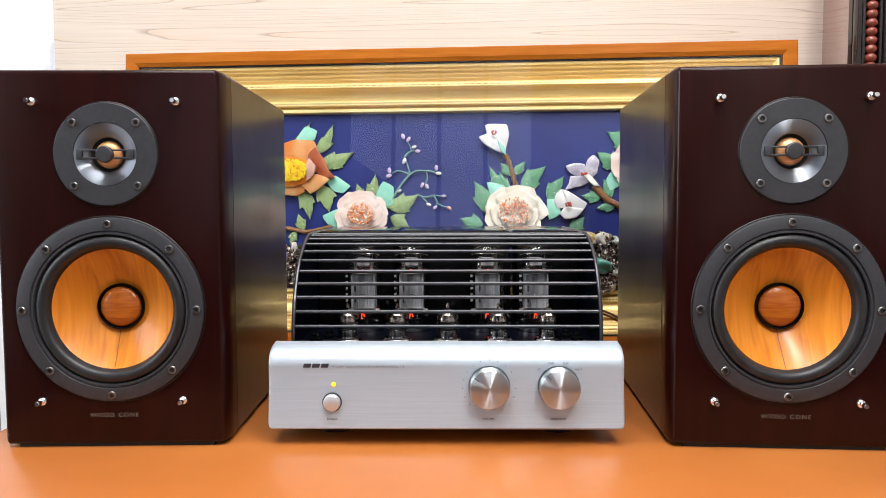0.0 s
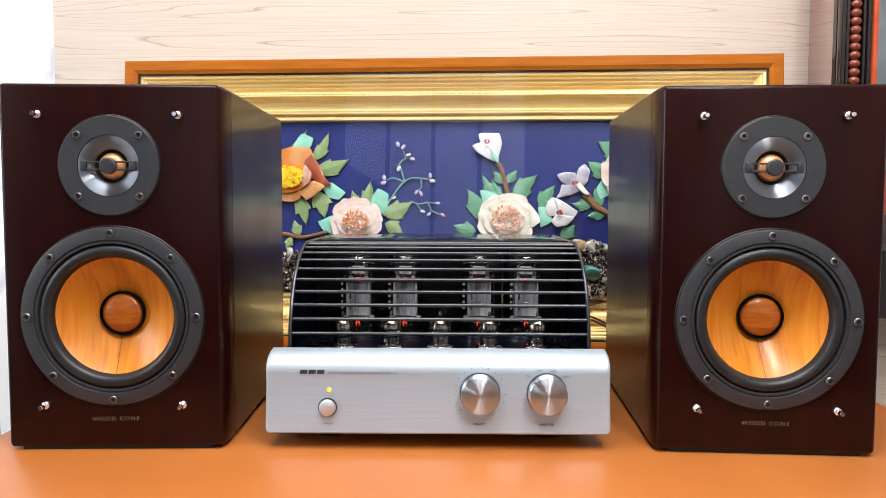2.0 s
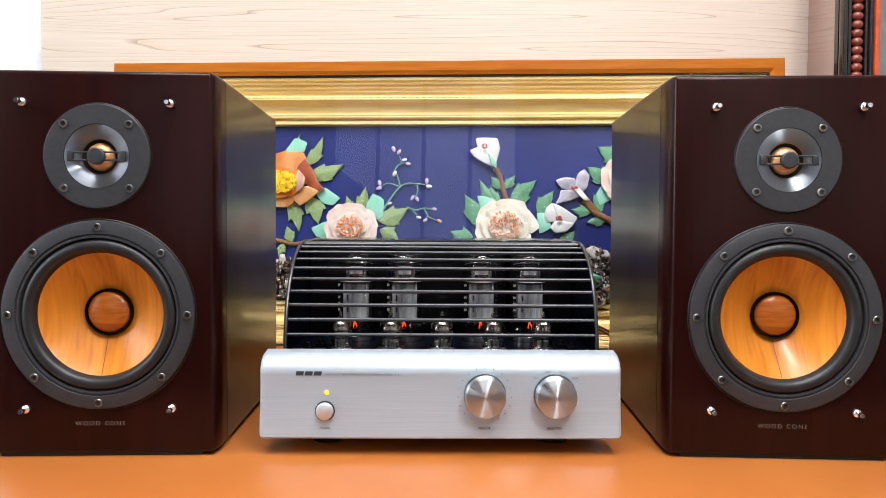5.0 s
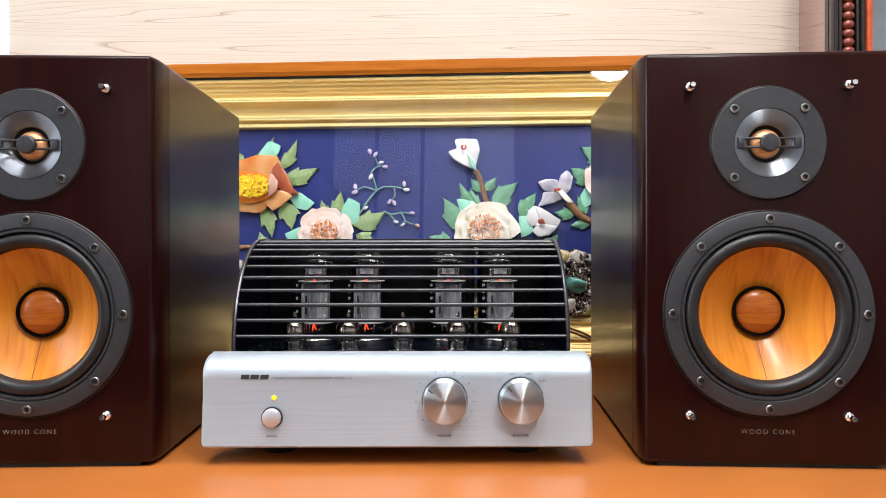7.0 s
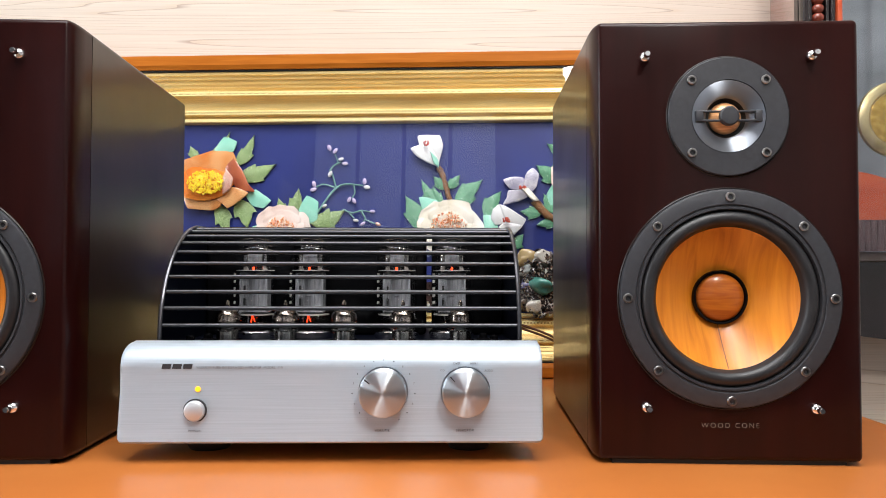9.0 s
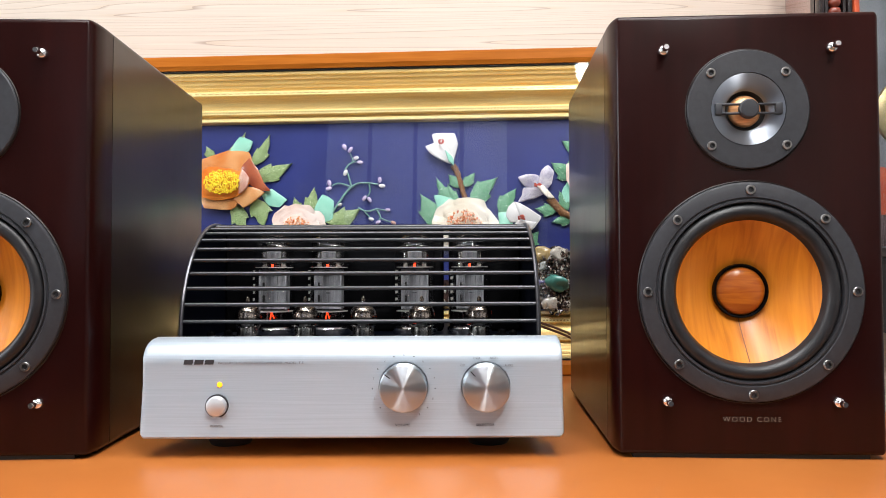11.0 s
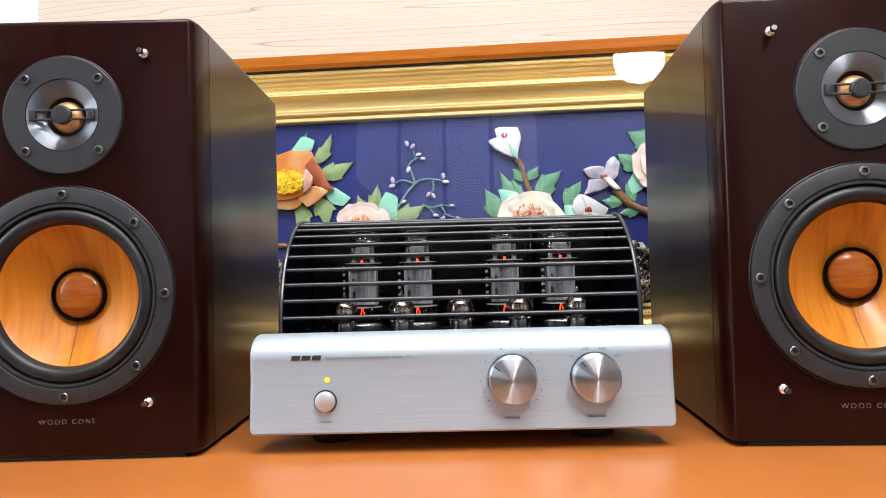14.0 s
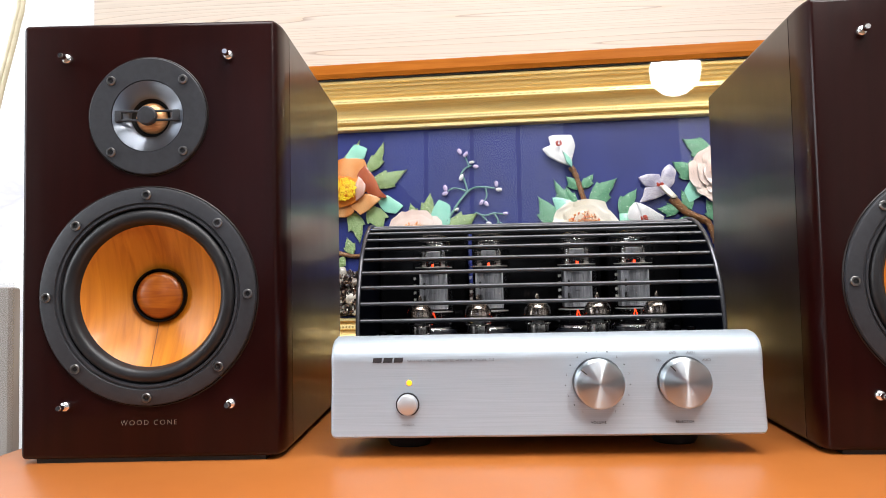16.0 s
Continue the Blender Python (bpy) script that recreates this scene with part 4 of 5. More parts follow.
# leaves first, the blossoms lie over them
for q in ((-0.245, 0.306, -0.219, 0.338, 0.013, -0.12), (-0.209, 0.288, -0.183, 0.334, 0.020, -0.08), (-0.206, 0.271, -0.149, 0.291, 0.026, -0.06), (-0.267, 0.298, -0.276, 0.318, 0.014, 0.0), (-0.235, 0.234, -0.218, 0.185, 0.024, 0.08), (-0.203, 0.240, -0.188, 0.197, 0.030, 0.06), (-0.128, 0.220, -0.116, 0.256, 0.020, -0.10),
          (-0.137, 0.216, -0.145, 0.242, 0.014, 0.0), (-0.098, 0.205, -0.048, 0.225, 0.028, -0.10), (-0.228, 0.170, -0.237, 0.195, 0.017, 0.05), (-0.092, 0.190, -0.063, 0.174, 0.022, 0.05), (-0.241, 0.168, -0.250, 0.147, 0.013, 0.0)):
    leaf(*q[:5], M_LEAF, bend=q[5])
for q in ((0.094, 0.253, 0.076, 0.272, 0.016, 0.0), (0.098, 0.254, 0.114, 0.274, 0.015, 0.0), (0.084, 0.230, 0.059, 0.268, 0.017, 0.06), (0.091, 0.230, 0.075, 0.259, 0.013, 0.06), (0.108, 0.226, 0.146, 0.267, 0.028, 0.05), (0.150, 0.212, 0.172, 0.251, 0.026, 0.05), (0.062, 0.194, 0.036, 0.245, 0.030, -0.04),
          (0.229, 0.220, 0.197, 0.222, 0.017, 0.05), (0.243, 0.219, 0.231, 0.247, 0.017, 0.0), (0.249, 0.206, 0.220, 0.202, 0.017, -0.04), (0.252, 0.264, 0.221, 0.287, 0.027, 0.0), (0.274, 0.294, 0.236, 0.318, 0.028, 0.0), (0.278, 0.202, 0.263, 0.233, 0.021, 0.0), (0.050, 0.178, 0.015, 0.188, 0.024, 0.05), (0.181, 0.170, 0.203, 0.190, 0.020, -0.05)):
    leaf(*q[:5], M_LEAF2, bend=q[5])
patch([(-0.242, 0.307), (-0.227, 0.331), (-0.208, 0.324), (-0.212, 0.310), (-0.228, 0.304)], M_JADE)
patch([(-0.192, 0.246), (-0.178, 0.254), (-0.169, 0.248), (-0.155, 0.238), (-0.166, 0.227), (-0.182, 0.230)], M_JADE)
patch([(-0.116, 0.221), (-0.104, 0.245), (-0.087, 0.236), (-0.088, 0.209), (-0.101, 0.205)], M_JADE)
patch([(0.056, 0.242), (0.071, 0.241), (0.084, 0.236), (0.078, 0.214), (0.062, 0.222)], M_JADE)
patch([(0.146, 0.216), (0.160, 0.216), (0.168, 0.195), (0.150, 0.185)], M_JADE)
patch([(0.235, 0.246), (0.246, 0.262), (0.268, 0.245), (0.240, 0.228)], M_JADE)
patch([(-0.198, 0.192), (-0.169, 0.204), (-0.155, 0.188), (-0.173, 0.172), (-0.190, 0.179)], M_JADE)


def stem(points, r, label="brown grit stem", material=None, taper=0.8):
    pts = [(u, -0.003, v) for u, v in points]
    b = tube(pts, r, 8, taper=taper)
    for q in b.verts:
        q.co += Vector((rng.uniform(-1, 1), rng.uniform(-1, 0.3), rng.uniform(-1, 1))) * r * 0.18
    return part("stem", b, material or M_BARK, PIC, label, angle=60)


def smooth_line(p, n=5):
    out = []
    for i in range(len(p) - 1):
        a, b, c, d = (Vector(p[max(0, min(len(p) - 1, k))]) for k in (i - 1, i, i + 1, i + 2))
        for k in range(n):
            t = k / n
            out.append(tuple(0.5 * ((2 * b) + (c - a) * t + (2 * a - 5 * b + 4 * c - d) * t * t + (3 * b - a - 3 * c + d) * t ** 3)))
    return out + [tuple(p[-1])]


stem(smooth_line([(0.083, 0.285), (0.089, 0.274), (0.094, 0.257), (0.101, 0.232)]), 0.0042)
stem(smooth_line([(0.218, 0.236), (0.228, 0.224), (0.240, 0.213), (0.262, 0.203)]), 0.0060)
stem(smooth_line([(0.262, 0.203), (0.268, 0.190), (0.272, 0.172)]), 0.0046)
stem(smooth_line([(-0.276, 0.172), (-0.251, 0.172), (-0.222, 0.167), (-0.184, 0.176)]), 0.0034)
stem(smooth_line([(-0.262, 0.150), (-0.250, 0.138), (-0.236, 0.130)]), 0.0036)
for r, p in ((0.0017, [(-0.092, 0.213), (-0.075, 0.240), (-0.061, 0.256), (-0.048, 0.261), (-0.024, 0.259)]), (0.0013, [(-0.062, 0.256), (-0.066, 0.270), (-0.068, 0.276)]), (0.0014, [(-0.072, 0.280), (-0.066, 0.288), (-0.056, 0.293)]), (0.0009, [(-0.060, 0.291), (-0.062, 0.298), (-0.065, 0.305)]), (0.0012, [(-0.064, 0.256), (-0.080, 0.261), (-0.090, 0.257)]), (0.0012, [(-0.037, 0.259), (-0.035, 0.249), (-0.039, 0.241)]), (0.0013, [(-0.052, 0.225), (-0.039, 0.220), (-0.025, 0.223), (-0.012, 0.221)]), (0.0011, [(-0.043, 0.220), (-0.035, 0.212)]), (0.0012, [(-0.025, 0.222), (-0.020, 0.212), (-0.023, 0.206)]), (0.0010, [(-0.019, 0.210), (-0.010, 0.206), (-0.003, 0.204)])):
    stem(smooth_line(p), r, "thin grey green vine", M_VINE, 0.7)
for u, v, a, ln, material in ((-0.0730, 0.3140, 112, 0.0056, M_LILAC), (-0.0645, 0.3095, 55, 0.0054, M_LILAC), (-0.0560, 0.2975, 15, 0.0048, M_WHITE), (-0.0500, 0.2910, -5, 0.0052, M_LILAC), (-0.0710, 0.2760, 60, 0.0058, M_WHITE), (-0.0940, 0.2615, 105, 0.0058, M_LILAC), (-0.0945, 0.2535, 15, 0.0058, M_LILAC), (-0.0215, 0.2650, 92, 0.0054, M_LILAC), (-0.0180, 0.2565, -5, 0.0056, M_WHITE), (-0.0430, 0.2390, 62, 0.0052, M_LILAC), (-0.0360, 0.2370, 118, 0.0054, M_LILAC), (-0.0785, 0.2300, 25, 0.0046, M_WHITE), (-0.0095, 0.2220, -5, 0.0046, M_LILAC), (-0.0330, 0.2090, -10, 0.0048, M_WHITE), (-0.0230, 0.2045, 30, 0.0048, M_LILAC), (-0.0015, 0.2035, 150, 0.0048, M_BLUSH)):
    b = bmesh.new()
    bmesh.ops.create_icosphere(b, subdivisions=2, radius=1)
    bmesh.ops.scale(b, verts=b.verts[:], vec=(ln * 0.88, 0.0020, ln * 0.52))
    for q in b.verts:
        q.co *= 1 + 0.12 * noise.noise(q.co * 400 + Vector((u * 900, 0, v * 900)))
    part("vine_bud", b, material, PIC, "small polished bud bead", where=pose(u, -0.003, v, 0, -a, 0))

# orange peony of broad agate slabs round a yellow heart
PEONY = part("flower", lathe([(0, -0.002), (0.012, -0.002), (0.012, 0.0), (0, 0.0)], 16), M_CARNELIAN, PIC, "orange carnelian peony with yellow heart", where=pose(-0.243, 0, 0.260))
for pts, material, y, lab in (
        ([(-0.043, 0.036), (-0.024, 0.043), (0.000, 0.050), (0.031, 0.048), (0.037, 0.031), (0.030, 0.010), (0.000, 0.004), (-0.040, 0.016)], M_CARNELIAN, -0.006, "broad orange agate petal"),
        ([(-0.060, 0.020), (-0.040, 0.030), (-0.030, 0.010), (-0.034, -0.014), (-0.056, -0.012)], M_CARNELIAN, -0.007, "orange agate petal"),
        ([(0.033, 0.038), (0.046, 0.023), (0.055, 0.002), (0.066, -0.011), (0.046, -0.009), (0.026, 0.008), (0.022, 0.024)], M_AMBER, -0.010, "brown agate petal"),
        ([(0.030, -0.003), (0.058, -0.012), (0.044, -0.025), (0.027, -0.034), (0.012, -0.020)], M_CARNELIAN, -0.012, "orange agate petal"),
        ([(-0.037, -0.016), (-0.009, -0.022), (0.019, -0.016), (0.017, -0.031), (0.005, -0.037), (-0.030, -0.034)], M_CARNELIAN, -0.010, "orange agate petal"),
        ([(-0.042, 0.011), (-0.024, 0.025), (0.010, 0.021), (0.029, 0.015), (0.036, 0.000), (0.025, -0.015), (0.011, -0.021), (-0.011, -0.024), (-0.031, -0.020), (-0.043, -0.006)], M_CORE, -0.0150, "inner orange agate petal"),
        ([(0.027, 0.020), (0.036, 0.008), (0.034, -0.006), (0.023, -0.016), (0.021, 0.004)], M_BLUSH, -0.0185, "pale blush petal")):
    part("petal", slab(rounded(pts), y, 0.0028, 0.0010, 0.0006), material, PEONY, lab, angle=40)
chips(PEONY, "stamens", -0.001, 0.001, 0.026, 0.017, 460, 0.0013, -0.0215, M_YELLOW, "yellow bead stamens", 1.5)


def peony(label, u, v, r, material, heart, first=0.0, flat=0.92):
    """A full flower: rings of broad overlapping cut petals with softly waved rims."""
    base = part("flower", lathe([(0, -0.002), (0.012, -0.002), (0.012, 0.0), (0, 0.0)], 16), material, PIC, label, where=pose(u, 0, v))
    for ring, (n, size, y) in enumerate(((6, 1.0, -0.0050), (5, 0.78, -0.0090), (4, 0.58, -0.0130))):
        for i in range(n):
            mid = first + 37 * ring + 360 * i / n + rng.uniform(-8, 8)
            half = 360 / n * rng.uniform(0.62, 0.74)
            pts = [(0.10 * r * math.cos(radians(mid + 180)), 0.10 * r * math.sin(radians(mid + 180)))]
            k1, k2 = rng.uniform(0.93, 1.03), rng.uniform(0.90, 1.02)
            for t, k in ((-1.0, 0.62), (-0.8, 0.86), (-0.45, k1), (-0.08, 0.95 * k1), (0.25, k2), (0.62, 0.97 * k2), (0.88, 0.84), (1.0, 0.60)):
                a = radians(mid + half * t)
                pts.append((r * size * k * math.cos(a), r * size * k * math.sin(a) * flat))
            b = slab(rounded(pts, 2), y - 0.0008 * (i % 3), 0.0022, 0.0006, 0.0002)
            for q in b.verts:
                q.co.y -= (0.20 + 0.06 * (i % 2)) * max(0.0, math.hypot(q.co.x, q.co.z) - 0.35 * r * size) - 0.0012 * math.sin(9 * math.atan2(q.co.z, q.co.x) + i)
            part("petal", b, material, base, angle=40)
    chips(base, "stamens", 0, 0, r * heart, r * heart * 0.85, 170, 0.0014, -0.0190, M_ORANGECHIP, "orange coral chips", 1.7)


peony("pale pink quartz peony with coral heart", -0.136, 0.194, 0.043, M_ROSE, 0.46, 20)
peony("cream shell peony with coral heart", 0.099, 0.197, 0.049, M_CREAM, 0.50, 8, 0.88)
peony("pale pink quartz peony with coral heart", 0.284, 0.268, 0.045, M_ROSE, 0.36, 0)


def cut_flower(label, u, v, petals, heart):
    """A side-on flower of a few shaped slabs with a small red heart."""
    base = part("flower", lathe([(0, -0.003), (0.004, -0.003), (0.004, 0.0), (0, 0.0)], 12), petals[0][1], PIC, label, where=pose(u, 0, v))
    for pts, material, y in petals:
        part("petal", slab(rounded(pts), y, 0.0030, 0.0013, 0.0003), material, base, angle=40)
    chips(base, "heart", heart[0], heart[1], 0.0045, 0.0035, 18, 0.0016, -0.0145, M_RED, "red coral chips")


cut_flower("white shell tulip bud with green sepal", 0.070, 0.300, [
    ([(-0.017, 0.028), (-0.011, 0.031), (0.015, 0.030), (0.020, 0.015), (0.014, -0.007), (0.005, -0.011), (-0.012, 0.012)], M_WHITE, -0.006),
    ([(-0.026, 0.011), (-0.012, 0.016), (0.004, 0.010), (0.015, -0.009), (0.010, -0.014), (-0.004, -0.009), (-0.019, 0.001)], M_WHITE, -0.010),
    ([(0.002, 0.006), (0.011, -0.003), (0.015, -0.012), (0.014, -0.018), (0.007, -0.011)], M_JADE, -0.0135)], (-0.003, 0.016))
cut_flower("white shell blossom with red heart", 0.178, 0.208, [
    ([(-0.021, 0.004), (-0.018, 0.016), (-0.009, 0.023), (0.001, 0.006), (-0.003, -0.004), (-0.015, -0.006)], M_WHITE, -0.006),
    ([(-0.009, 0.023), (0.004, 0.018), (0.016, 0.010), (0.028, 0.002), (0.023, -0.007), (0.008, -0.009), (-0.001, 0.001)], M_WHITE, -0.008),
    ([(-0.004, -0.003), (0.023, -0.007), (0.012, -0.020), (-0.004, -0.022), (-0.012, -0.014)], M_WHITE, -0.010)], (0.000, -0.001))
cut_flower("cloudy crystal magnolia with red heart", 0.203, 0.252, [
    ([(-0.029, 0.014), (-0.017, 0.018), (-0.001, 0.017), (0.003, 0.004), (-0.006, -0.003), (-0.020, 0.002)], M_CRYSTAL, -0.006),
    ([(-0.001, 0.008), (0.004, 0.024), (0.013, 0.030), (0.021, 0.022), (0.018, 0.004), (0.010, -0.005), (0.002, 0.000)], M_CRYSTAL, -0.008),
    ([(-0.021, -0.001), (-0.001, -0.002), (0.007, -0.010), (-0.007, -0.017), (-0.029, -0.022), (-0.024, -0.012)], M_CRYSTAL, -0.008),
    ([(-0.004, 0.001), (0.006, 0.001), (0.021, -0.016), (0.013, -0.017)], M_CREAM, -0.011)], (-0.002, 0.000))

# rock garden along the foot of the picture
rock_mats = [stone("grey brown pebble", (0.10, 0.075, 0.06), (0.30, 0.24, 0.19), 0.3, scale=90), stone("white pebble", (0.35, 0.32, 0.27), (0.72, 0.68, 0.60), 0.25, scale=60), stone("honey pebble", (0.28, 0.18, 0.06), (0.55, 0.42, 0.20), 0.2, scale=50), stone("dark garnet chip", (0.012, 0.008, 0.008), (0.07, 0.04, 0.035), 0.2, scale=120), stone("sodalite pebble", (0.06, 0.06, 0.16), (0.22, 0.21, 0.36), 0.25, scale=80), stone("teal stone", (0.02, 0.13, 0.11), (0.10, 0.30, 0.24), 0.25, scale=60), stone("grey flecked pebble", (0.12, 0.14, 0.13), (0.55, 0.56, 0.52), 0.25, scale=140)]
shapes = []
for k in range(6):
    b = bmesh.new()
    bmesh.ops.create_icosphere(b, subdivisions=2, radius=1)
    for q in b.verts:
        q.co *= 1 + 0.75 * noise.noise(q.co * 1.7 + Vector((k * 7.1, 3, 1))) + 0.2 * noise.noise(q.co * 4 + Vector((k, 9, 1)))
    me = bpy.data.meshes.new("pebble")
    b.to_mesh(me)
    b.free()
    shapes.append(me)
bank = part("rock_bank", slab([(-0.30, 0.082), (-0.30, 0.135), (-0.22, 0.142), (-0.10, 0.120), (0.05, 0.118), (0.17, 0.130), (0.20, 0.155), (0.24, 0.158), (0.33, 0.150), (0.33, 0.082)], -0.005, 0.004, 0.006), rock_mats[3], PIC, "bank of glued pebbles and chips")
by_mat = {}
for i in range(290):
    u = rng.choice((rng.uniform(0.175, 0.30), rng.uniform(-0.29, -0.20), rng.uniform(-0.20, 0.18)))
    top = 0.163 if u > 0.19 else 0.146 if u < -0.2 else 0.115
    v = rng.uniform(0.086, top)
    big = rng.random()
    s = rng.uniform(0.0022, 0.0042) if big < 0.78 else rng.uniform(0.0045, 0.0075)
    k = rng.choice((0, 0, 3, 3, 3, 1, 6)) if big < 0.78 else rng.choice((0, 1, 2, 4, 6, 6))
    key = (rng.randrange(6), k)
    if key not in by_mat:
        me = shapes[key[0]].copy()
        me.materials.append(rock_mats[k])
        for f in me.polygons:
            f.use_smooth = k in (1, 2)
        by_mat[key] = me
    o = new("pebble", by_mat[key])
    o.parent = bank
    o.matrix_local = pose(u, -0.010 - rng.uniform(0, 0.006), v, rng.uniform(0, 360), rng.uniform(0, 360), rng.uniform(0, 360)) @ Matrix.Diagonal((s * rng.uniform(0.8, 1.4), s * rng.uniform(0.7, 1.1), s, 1))
for u, v, s, k, sh in ((0.224, 0.116, 0.0195, 5, 1), (0.219, 0.092, 0.0165, 1, 2), (0.208, 0.154, 0.0150, 2, 2), (0.229, 0.155, 0.0140, 1, 3), (0.205, 0.138, 0.0110, 6, 4), (0.203, 0.116, 0.0105, 4, 0), (0.246, 0.153, 0.0100, 6, 2), (0.245, 0.104, 0.0100, 6, 5), (0.241, 0.086, 0.0095, 1, 0), (0.233, 0.137, 0.0090, 3, 4), (0.202, 0.096, 0.0100, 0, 3), (0.197, 0.150, 0.0070, 1, 2), (-0.226, 0.106, 0.010, 1, 1), (-0.218, 0.128, 0.009, 0, 3)):
    b = bmesh.new()
    bmesh.ops.create_icosphere(b, subdivisions=3, radius=0.8)
    for q in b.verts:
        q.co *= 1 + 0.45 * noise.noise(q.co * 1.6 + Vector((sh * 5.3, k, 2))) + 0.10 * noise.noise(q.co * 6 + Vector((sh, k, 9)))
    me = bpy.data.meshes.new("pebble")
    b.to_mesh(me)
    b.free()
    me.materials.append(rock_mats[k])
    for f in me.polygons:
        f.use_smooth = True
    o = new("pebble", me)
    o.parent = bank
    o.matrix_local = pose(u, -0.015, v, 20 * k, 35 * sh, 50) @ Matrix.Diagonal((s, s * 0.7, s * 1.25, 1))

M_GRIT = chip_mix("glossy rock grit", [(0.02, 0.014, 0.013), (0.06, 0.035, 0.03), (0.01, 0.008, 0.008), (0.20, 0.13, 0.09), (0.03, 0.02, 0.02), (0.55, 0.52, 0.46), (0.10, 0.06, 0.045), (0.015, 0.01, 0.01)])
chips(bank, "grit", 0.224, 0.120, 0.030, 0.046, 420, 0.0024, -0.0185, M_GRIT, "dark glossy rock grit", 1.4)
chips(bank, "grit", -0.235, 0.115, 0.040, 0.030, 260, 0.0024, -0.0150, M_GRIT, "dark glossy rock grit", 1.4)

# ---- wall clock beside the picture ----
M_MAHOG = grained(mat("polished mahogany", (0.16, 0.03, 0.018), 0.25, Coat_Weight=0.5, Coat_Roughness=0.12), (0.11, 0.018, 0.010), (0.24, 0.05, 0.028), 10, (5, 5, 0.5), bump=0.03)
M_DARKWOOD = grained(mat("near black wood", (0.012, 0.008, 0.008), 0.22, Coat_Weight=0.4), (0.008, 0.005, 0.005), (0.018, 0.012, 0.012), 18, (1, 1, 1))
M_REDWOOD = grained(mat("red brown panel", (0.36, 0.06, 0.02), 0.3, Coat_Weight=0.4), (0.42, 0.055, 0.014), (0.58, 0.10, 0.03), 14, (1, 1, 4))
M_BRASS = grained(mat("brushed brass", (0.72, 0.56, 0.27), 0.3, 0.85, Anisotropic=0.5), (0.64, 0.49, 0.22), (0.80, 0.65, 0.36), 60, (1, 1, 1))
M_BRASSRICH = grained(mat("engraved brass", (0.80, 0.50, 0.10), 0.32, 0.8), (0.50, 0.28, 0.04), (0.92, 0.62, 0.16), 130, (1, 1, 1), bump=0.8)
M_BACKGREY = grained(mat("grey clock lining", (0.10, 0.11, 0.12), 0.5), (0.22, 0.24, 0.26), (0.38, 0.41, 0.45), 4, (1, 1, 3))
CL = thing("wall_clock", "mahogany pendulum wall clock with turned columns and brass pendulum", "clock", pose(0, 0, 0))
z0c, z1c = 0.165, 1.0
part("side_panel", prism([(0.5885, 0.543), (0.547, 0.372), (0.556, 0.370), (0.600, 0.543)], z0c, z1c), grained(mat("polished red brown veneer", (0.22, 0.06, 0.04), 0.2, Coat_Weight=1.0, Coat_Roughness=0.05), (0.17, 0.04, 0.024), (0.27, 0.08, 0.055), 8, (4, 4, 0.5)), CL, "polished red brown side panel", smooth=False)
part("back_panel", boxed(0.600, 0.95, 0.536, 0.543, z0c, z1c), M_BACKGREY, CL, "grey lined back", smooth=False)
part("side_panel", boxed(0.93, 0.95, 0.372, 0.536, z0c, z1c), M_MAHOG, CL, smooth=False)
part("fluted_stile", boxed(0.5445, 0.5515, 0.360, 0.372, z0c, z1c, 0.002), M_DARKWOOD, CL)
part("fluted_stile", boxed(0.5525, 0.5575, 0.362, 0.372, z0c, z1c, 0.0015), M_DARKWOOD, CL)
part("column_back", boxed(0.5445, 0.5960, 0.373, 0.382, z0c, z1c), M_DARKWOOD, CL, smooth=False)
part("fluted_stile", boxed(0.5755, 0.5800, 0.362, 0.372, z0c, z1c, 0.0015), M_DARKWOOD, CL)
part("fluted_stile", boxed(0.5810, 0.5870, 0.360, 0.372, z0c, z1c, 0.002), M_DARKWOOD, CL)
part("door_stile", boxed(0.5880, 0.5950, 0.358, 0.372, z0c, z1c, 0.002), M_REDWOOD, CL, "red wooden door stile")
bead = part("turned_bead", lathe([(0.0035, -0.00575), (0.0060, -0.0045), (0.0078, -0.0015), (0.0078, 0.0015), (0.0060, 0.0045), (0.0035, 0.00575)], 20, "Z"), M_MAHOG, CL, where=pose(0.5665, 0.366, 0.30))
for i in range(1, 34):
    again(bead, pose(0.5665, 0.366, 0.30 + 0.0115 * i))
part("glass_door", boxed(0.5955, 0.93, 0.366, 0.368, z0c, z1c), clear_glass("clock glass", (0.9, 0.92, 0.93), 0.05), CL, "clear glass door", smooth=False).visible_shadow = False
pend = part("pendulum", lathe([(0, -0.004), (0.037, -0.004), (0.039, -0.006), (0.044, -0.006), (0.051, -0.003), (0.052, 0.001), (0, 0.004)], 64), M_BRASS, CL, "brass pendulum disc", where=pose(0.705, 0.43, 0.345))
part("engraved_centre", lathe([(0, -0.0075), (0.025, -0.0068), (0.036, -0.0045), (0.036, -0.003)], 48), M_BRASSRICH, pend, "engraved golden centre")
part("pendulum_rod", boxed(0.700, 0.710, 0.429, 0.433, 0.39, 0.98), M_BRASS, CL, smooth=False)
lower = [(0.600, 0.207)] + [(0.600 + 0.18 * t, 0.207 + 0.066 * math.sin(math.pi * (0.42 + 0.58 * t))) for t in np.linspace(0, 1, 14)]
part("arched_board", prism(lower, 0.415, 0.425, "XZ"), M_REDWOOD, CL, "red arched board")
fl = bmesh.new()
for i in range(26):
    lathe([(0.0045, 0.1655), (0.0045, 0.2065)], 10, "Z", fl, (0.604 + 0.0085 * i, 0.414, 0))
part("fluted_band", fl, grained(mat("dull purple brown wood", (0.09, 0.05, 0.055), 0.4), (0.06, 0.035, 0.04), (0.13, 0.075, 0.08), 30, (4, 1, 1)), CL, "dull fluted band")
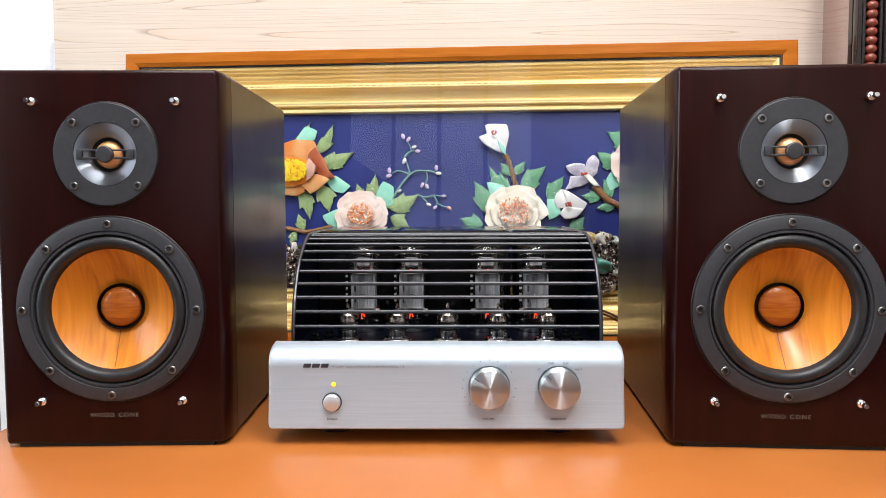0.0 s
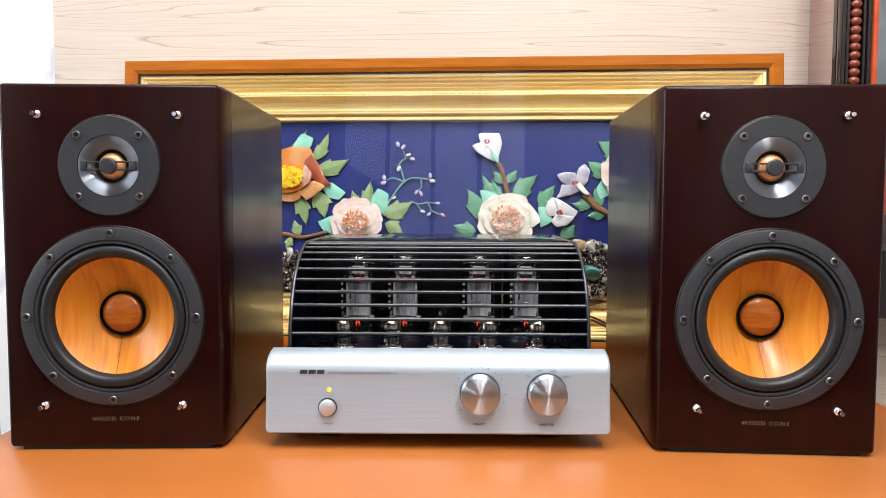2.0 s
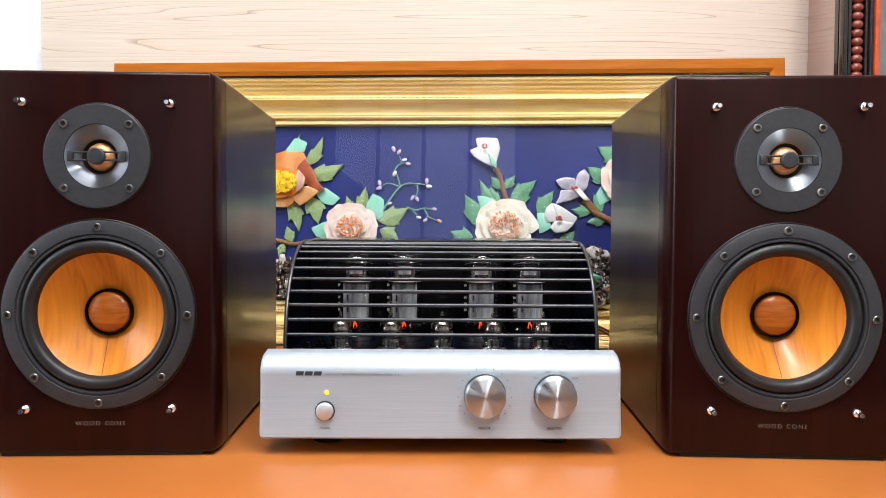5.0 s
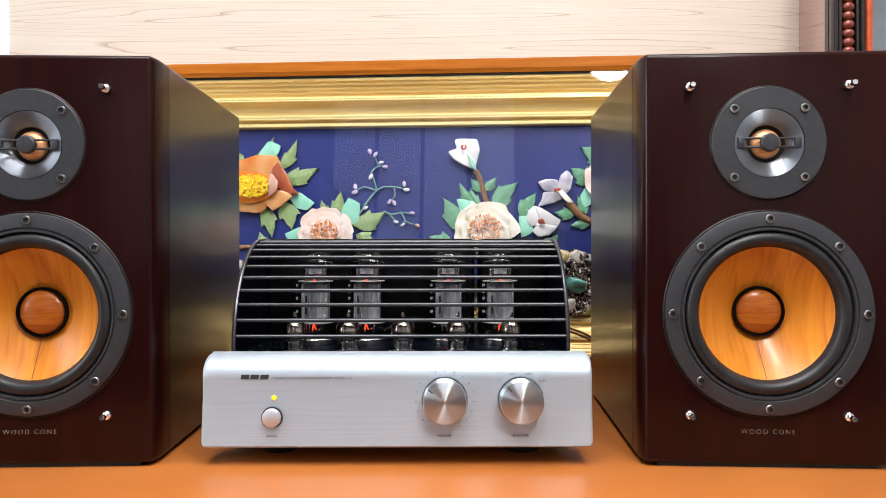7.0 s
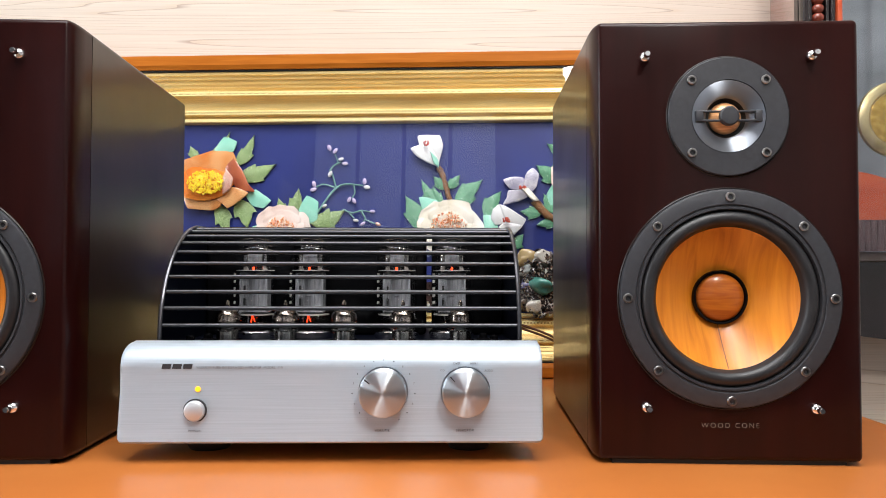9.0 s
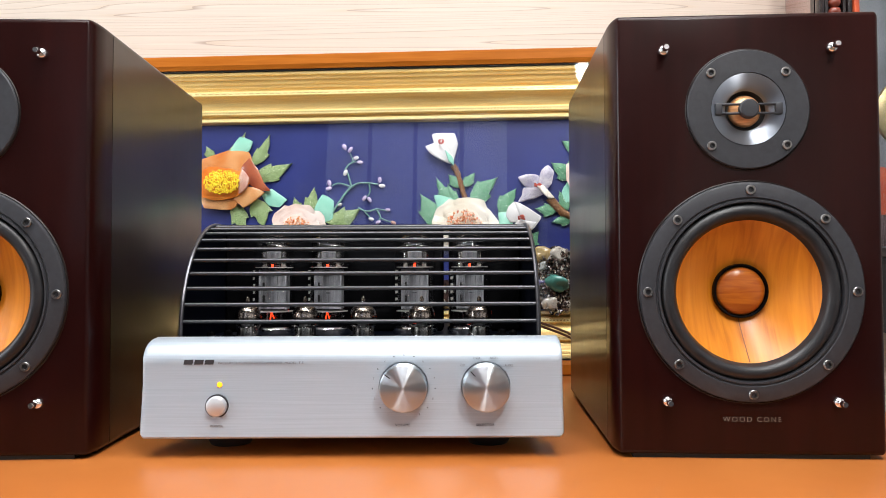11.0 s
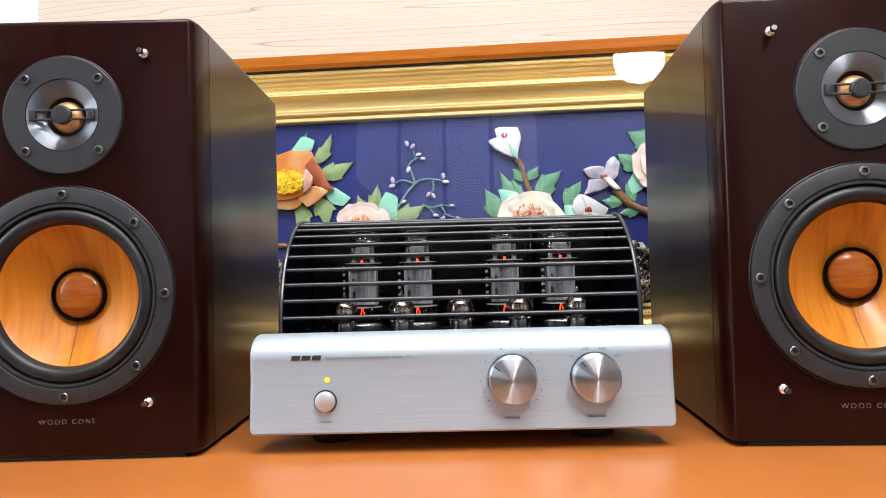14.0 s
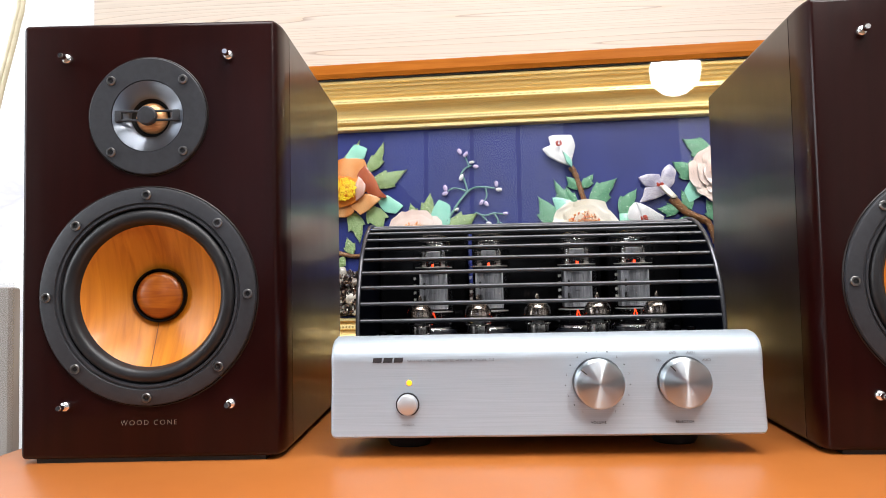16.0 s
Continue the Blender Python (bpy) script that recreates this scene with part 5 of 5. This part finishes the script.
part("ledge", boxed(0.560, 0.94, 0.440, 0.536, 0.152, 0.1645, 0.002), grained(mat("grey ledge", (0.30, 0.30, 0.31), 0.3), (0.26, 0.26, 0.27), (0.34, 0.34, 0.36), 20, (1, 1, 1)), CL, "thin pale grey ledge")
bt = [(0.565, 0.151), (0.565, 0.072)] + [(0.565 + 0.36 * t, 0.072 - 0.030 * math.sin(math.pi * t)) for t in np.linspace(0.05, 0.95, 12)] + [(0.925, 0.072), (0.925, 0.151)]
part("lower_case", prism(bt, 0.462, 0.536, "XZ"), M_DARKWOOD, CL, "near black curved lower case", smooth=False)

# ---- cables, wrapped board ----
M_CORD = grained(mat("yellowed white cord", (0.62, 0.56, 0.40), 0.5), (0.56, 0.50, 0.34), (0.68, 0.62, 0.46), 40, (1, 1, 1))
cd = thing("hanging_cord", "yellowed white electric cord hanging by the marble wall", "cable", pose(0, 0, 0))
line = smooth_line([(-0.680, 0.46, 1.89), (-0.684, 0.455, 0.80), (-0.687, 0.45, 0.56), (-0.695, 0.45, 0.505), (-0.708, 0.45, 0.452), (-0.722, 0.45, 0.395), (-0.730, 0.45, 0.33), (-0.735, 0.46, 0.15), (-0.74, 0.47, -0.74)])
part("cord", tube(line, 0.0034, 10), M_CORD, cd)
part("cord", tube([(x - 0.004, y - 0.002, z + 0.004) for x, y, z in line], 0.0026, 10), M_CORD, cd)
M_WRAP = grained(mat("grey brown wrapped board", (0.36, 0.33, 0.30), 0.4, Coat_Weight=0.4), (0.28, 0.25, 0.22), (0.50, 0.47, 0.44), 7, (3, 3, 0.5), bump=0.15)
wb = boxed(-0.78, -0.600, 0.29, 0.315, -0.75, 0.131, 0.004)
wr = thing("wrapped_board", "grey brown board wrapped in clear film standing on the floor", "board", pose(0, 0, 0))
part("board", wb, M_WRAP, wr)
part("film_edge", boxed(-0.785, -0.592, 0.286, 0.289, -0.75, 0.136), clear_glass("thin film", (0.95, 0.95, 0.95), 0.05, 0.15), wr, smooth=False).visible_shadow = False
M_BROWNCORD = mat("brown speaker wire", (0.10, 0.035, 0.015), 0.35)
for k, pts in enumerate(([(0.125, 0.342, 0.055), (0.15, 0.365, 0.078), (0.183, 0.362, 0.068), (0.231, 0.358, 0.049), (0.255, 0.34, 0.02), (0.27, 0.31, 0.05), (0.285, 0.276, 0.07)], [(-0.125, 0.342, 0.055), (-0.15, 0.36, 0.05), (-0.20, 0.36, 0.02), (-0.25, 0.33, 0.015), (-0.28, 0.29, 0.05), (-0.29, 0.28, 0.07)])):
    w = thing("speaker_wire", "brown twin speaker wire from the amplifier to a loudspeaker", "cable", pose(0, 0, 0), group="speaker wires")
    ln = smooth_line(pts)
    part("strand", tube(ln, 0.0016, 8), M_BROWNCORD, w)
    part("strand", tube([(x, y - 0.0005, z + 0.0042) for x, y, z in ln], 0.0016, 8), M_BROWNCORD, w)
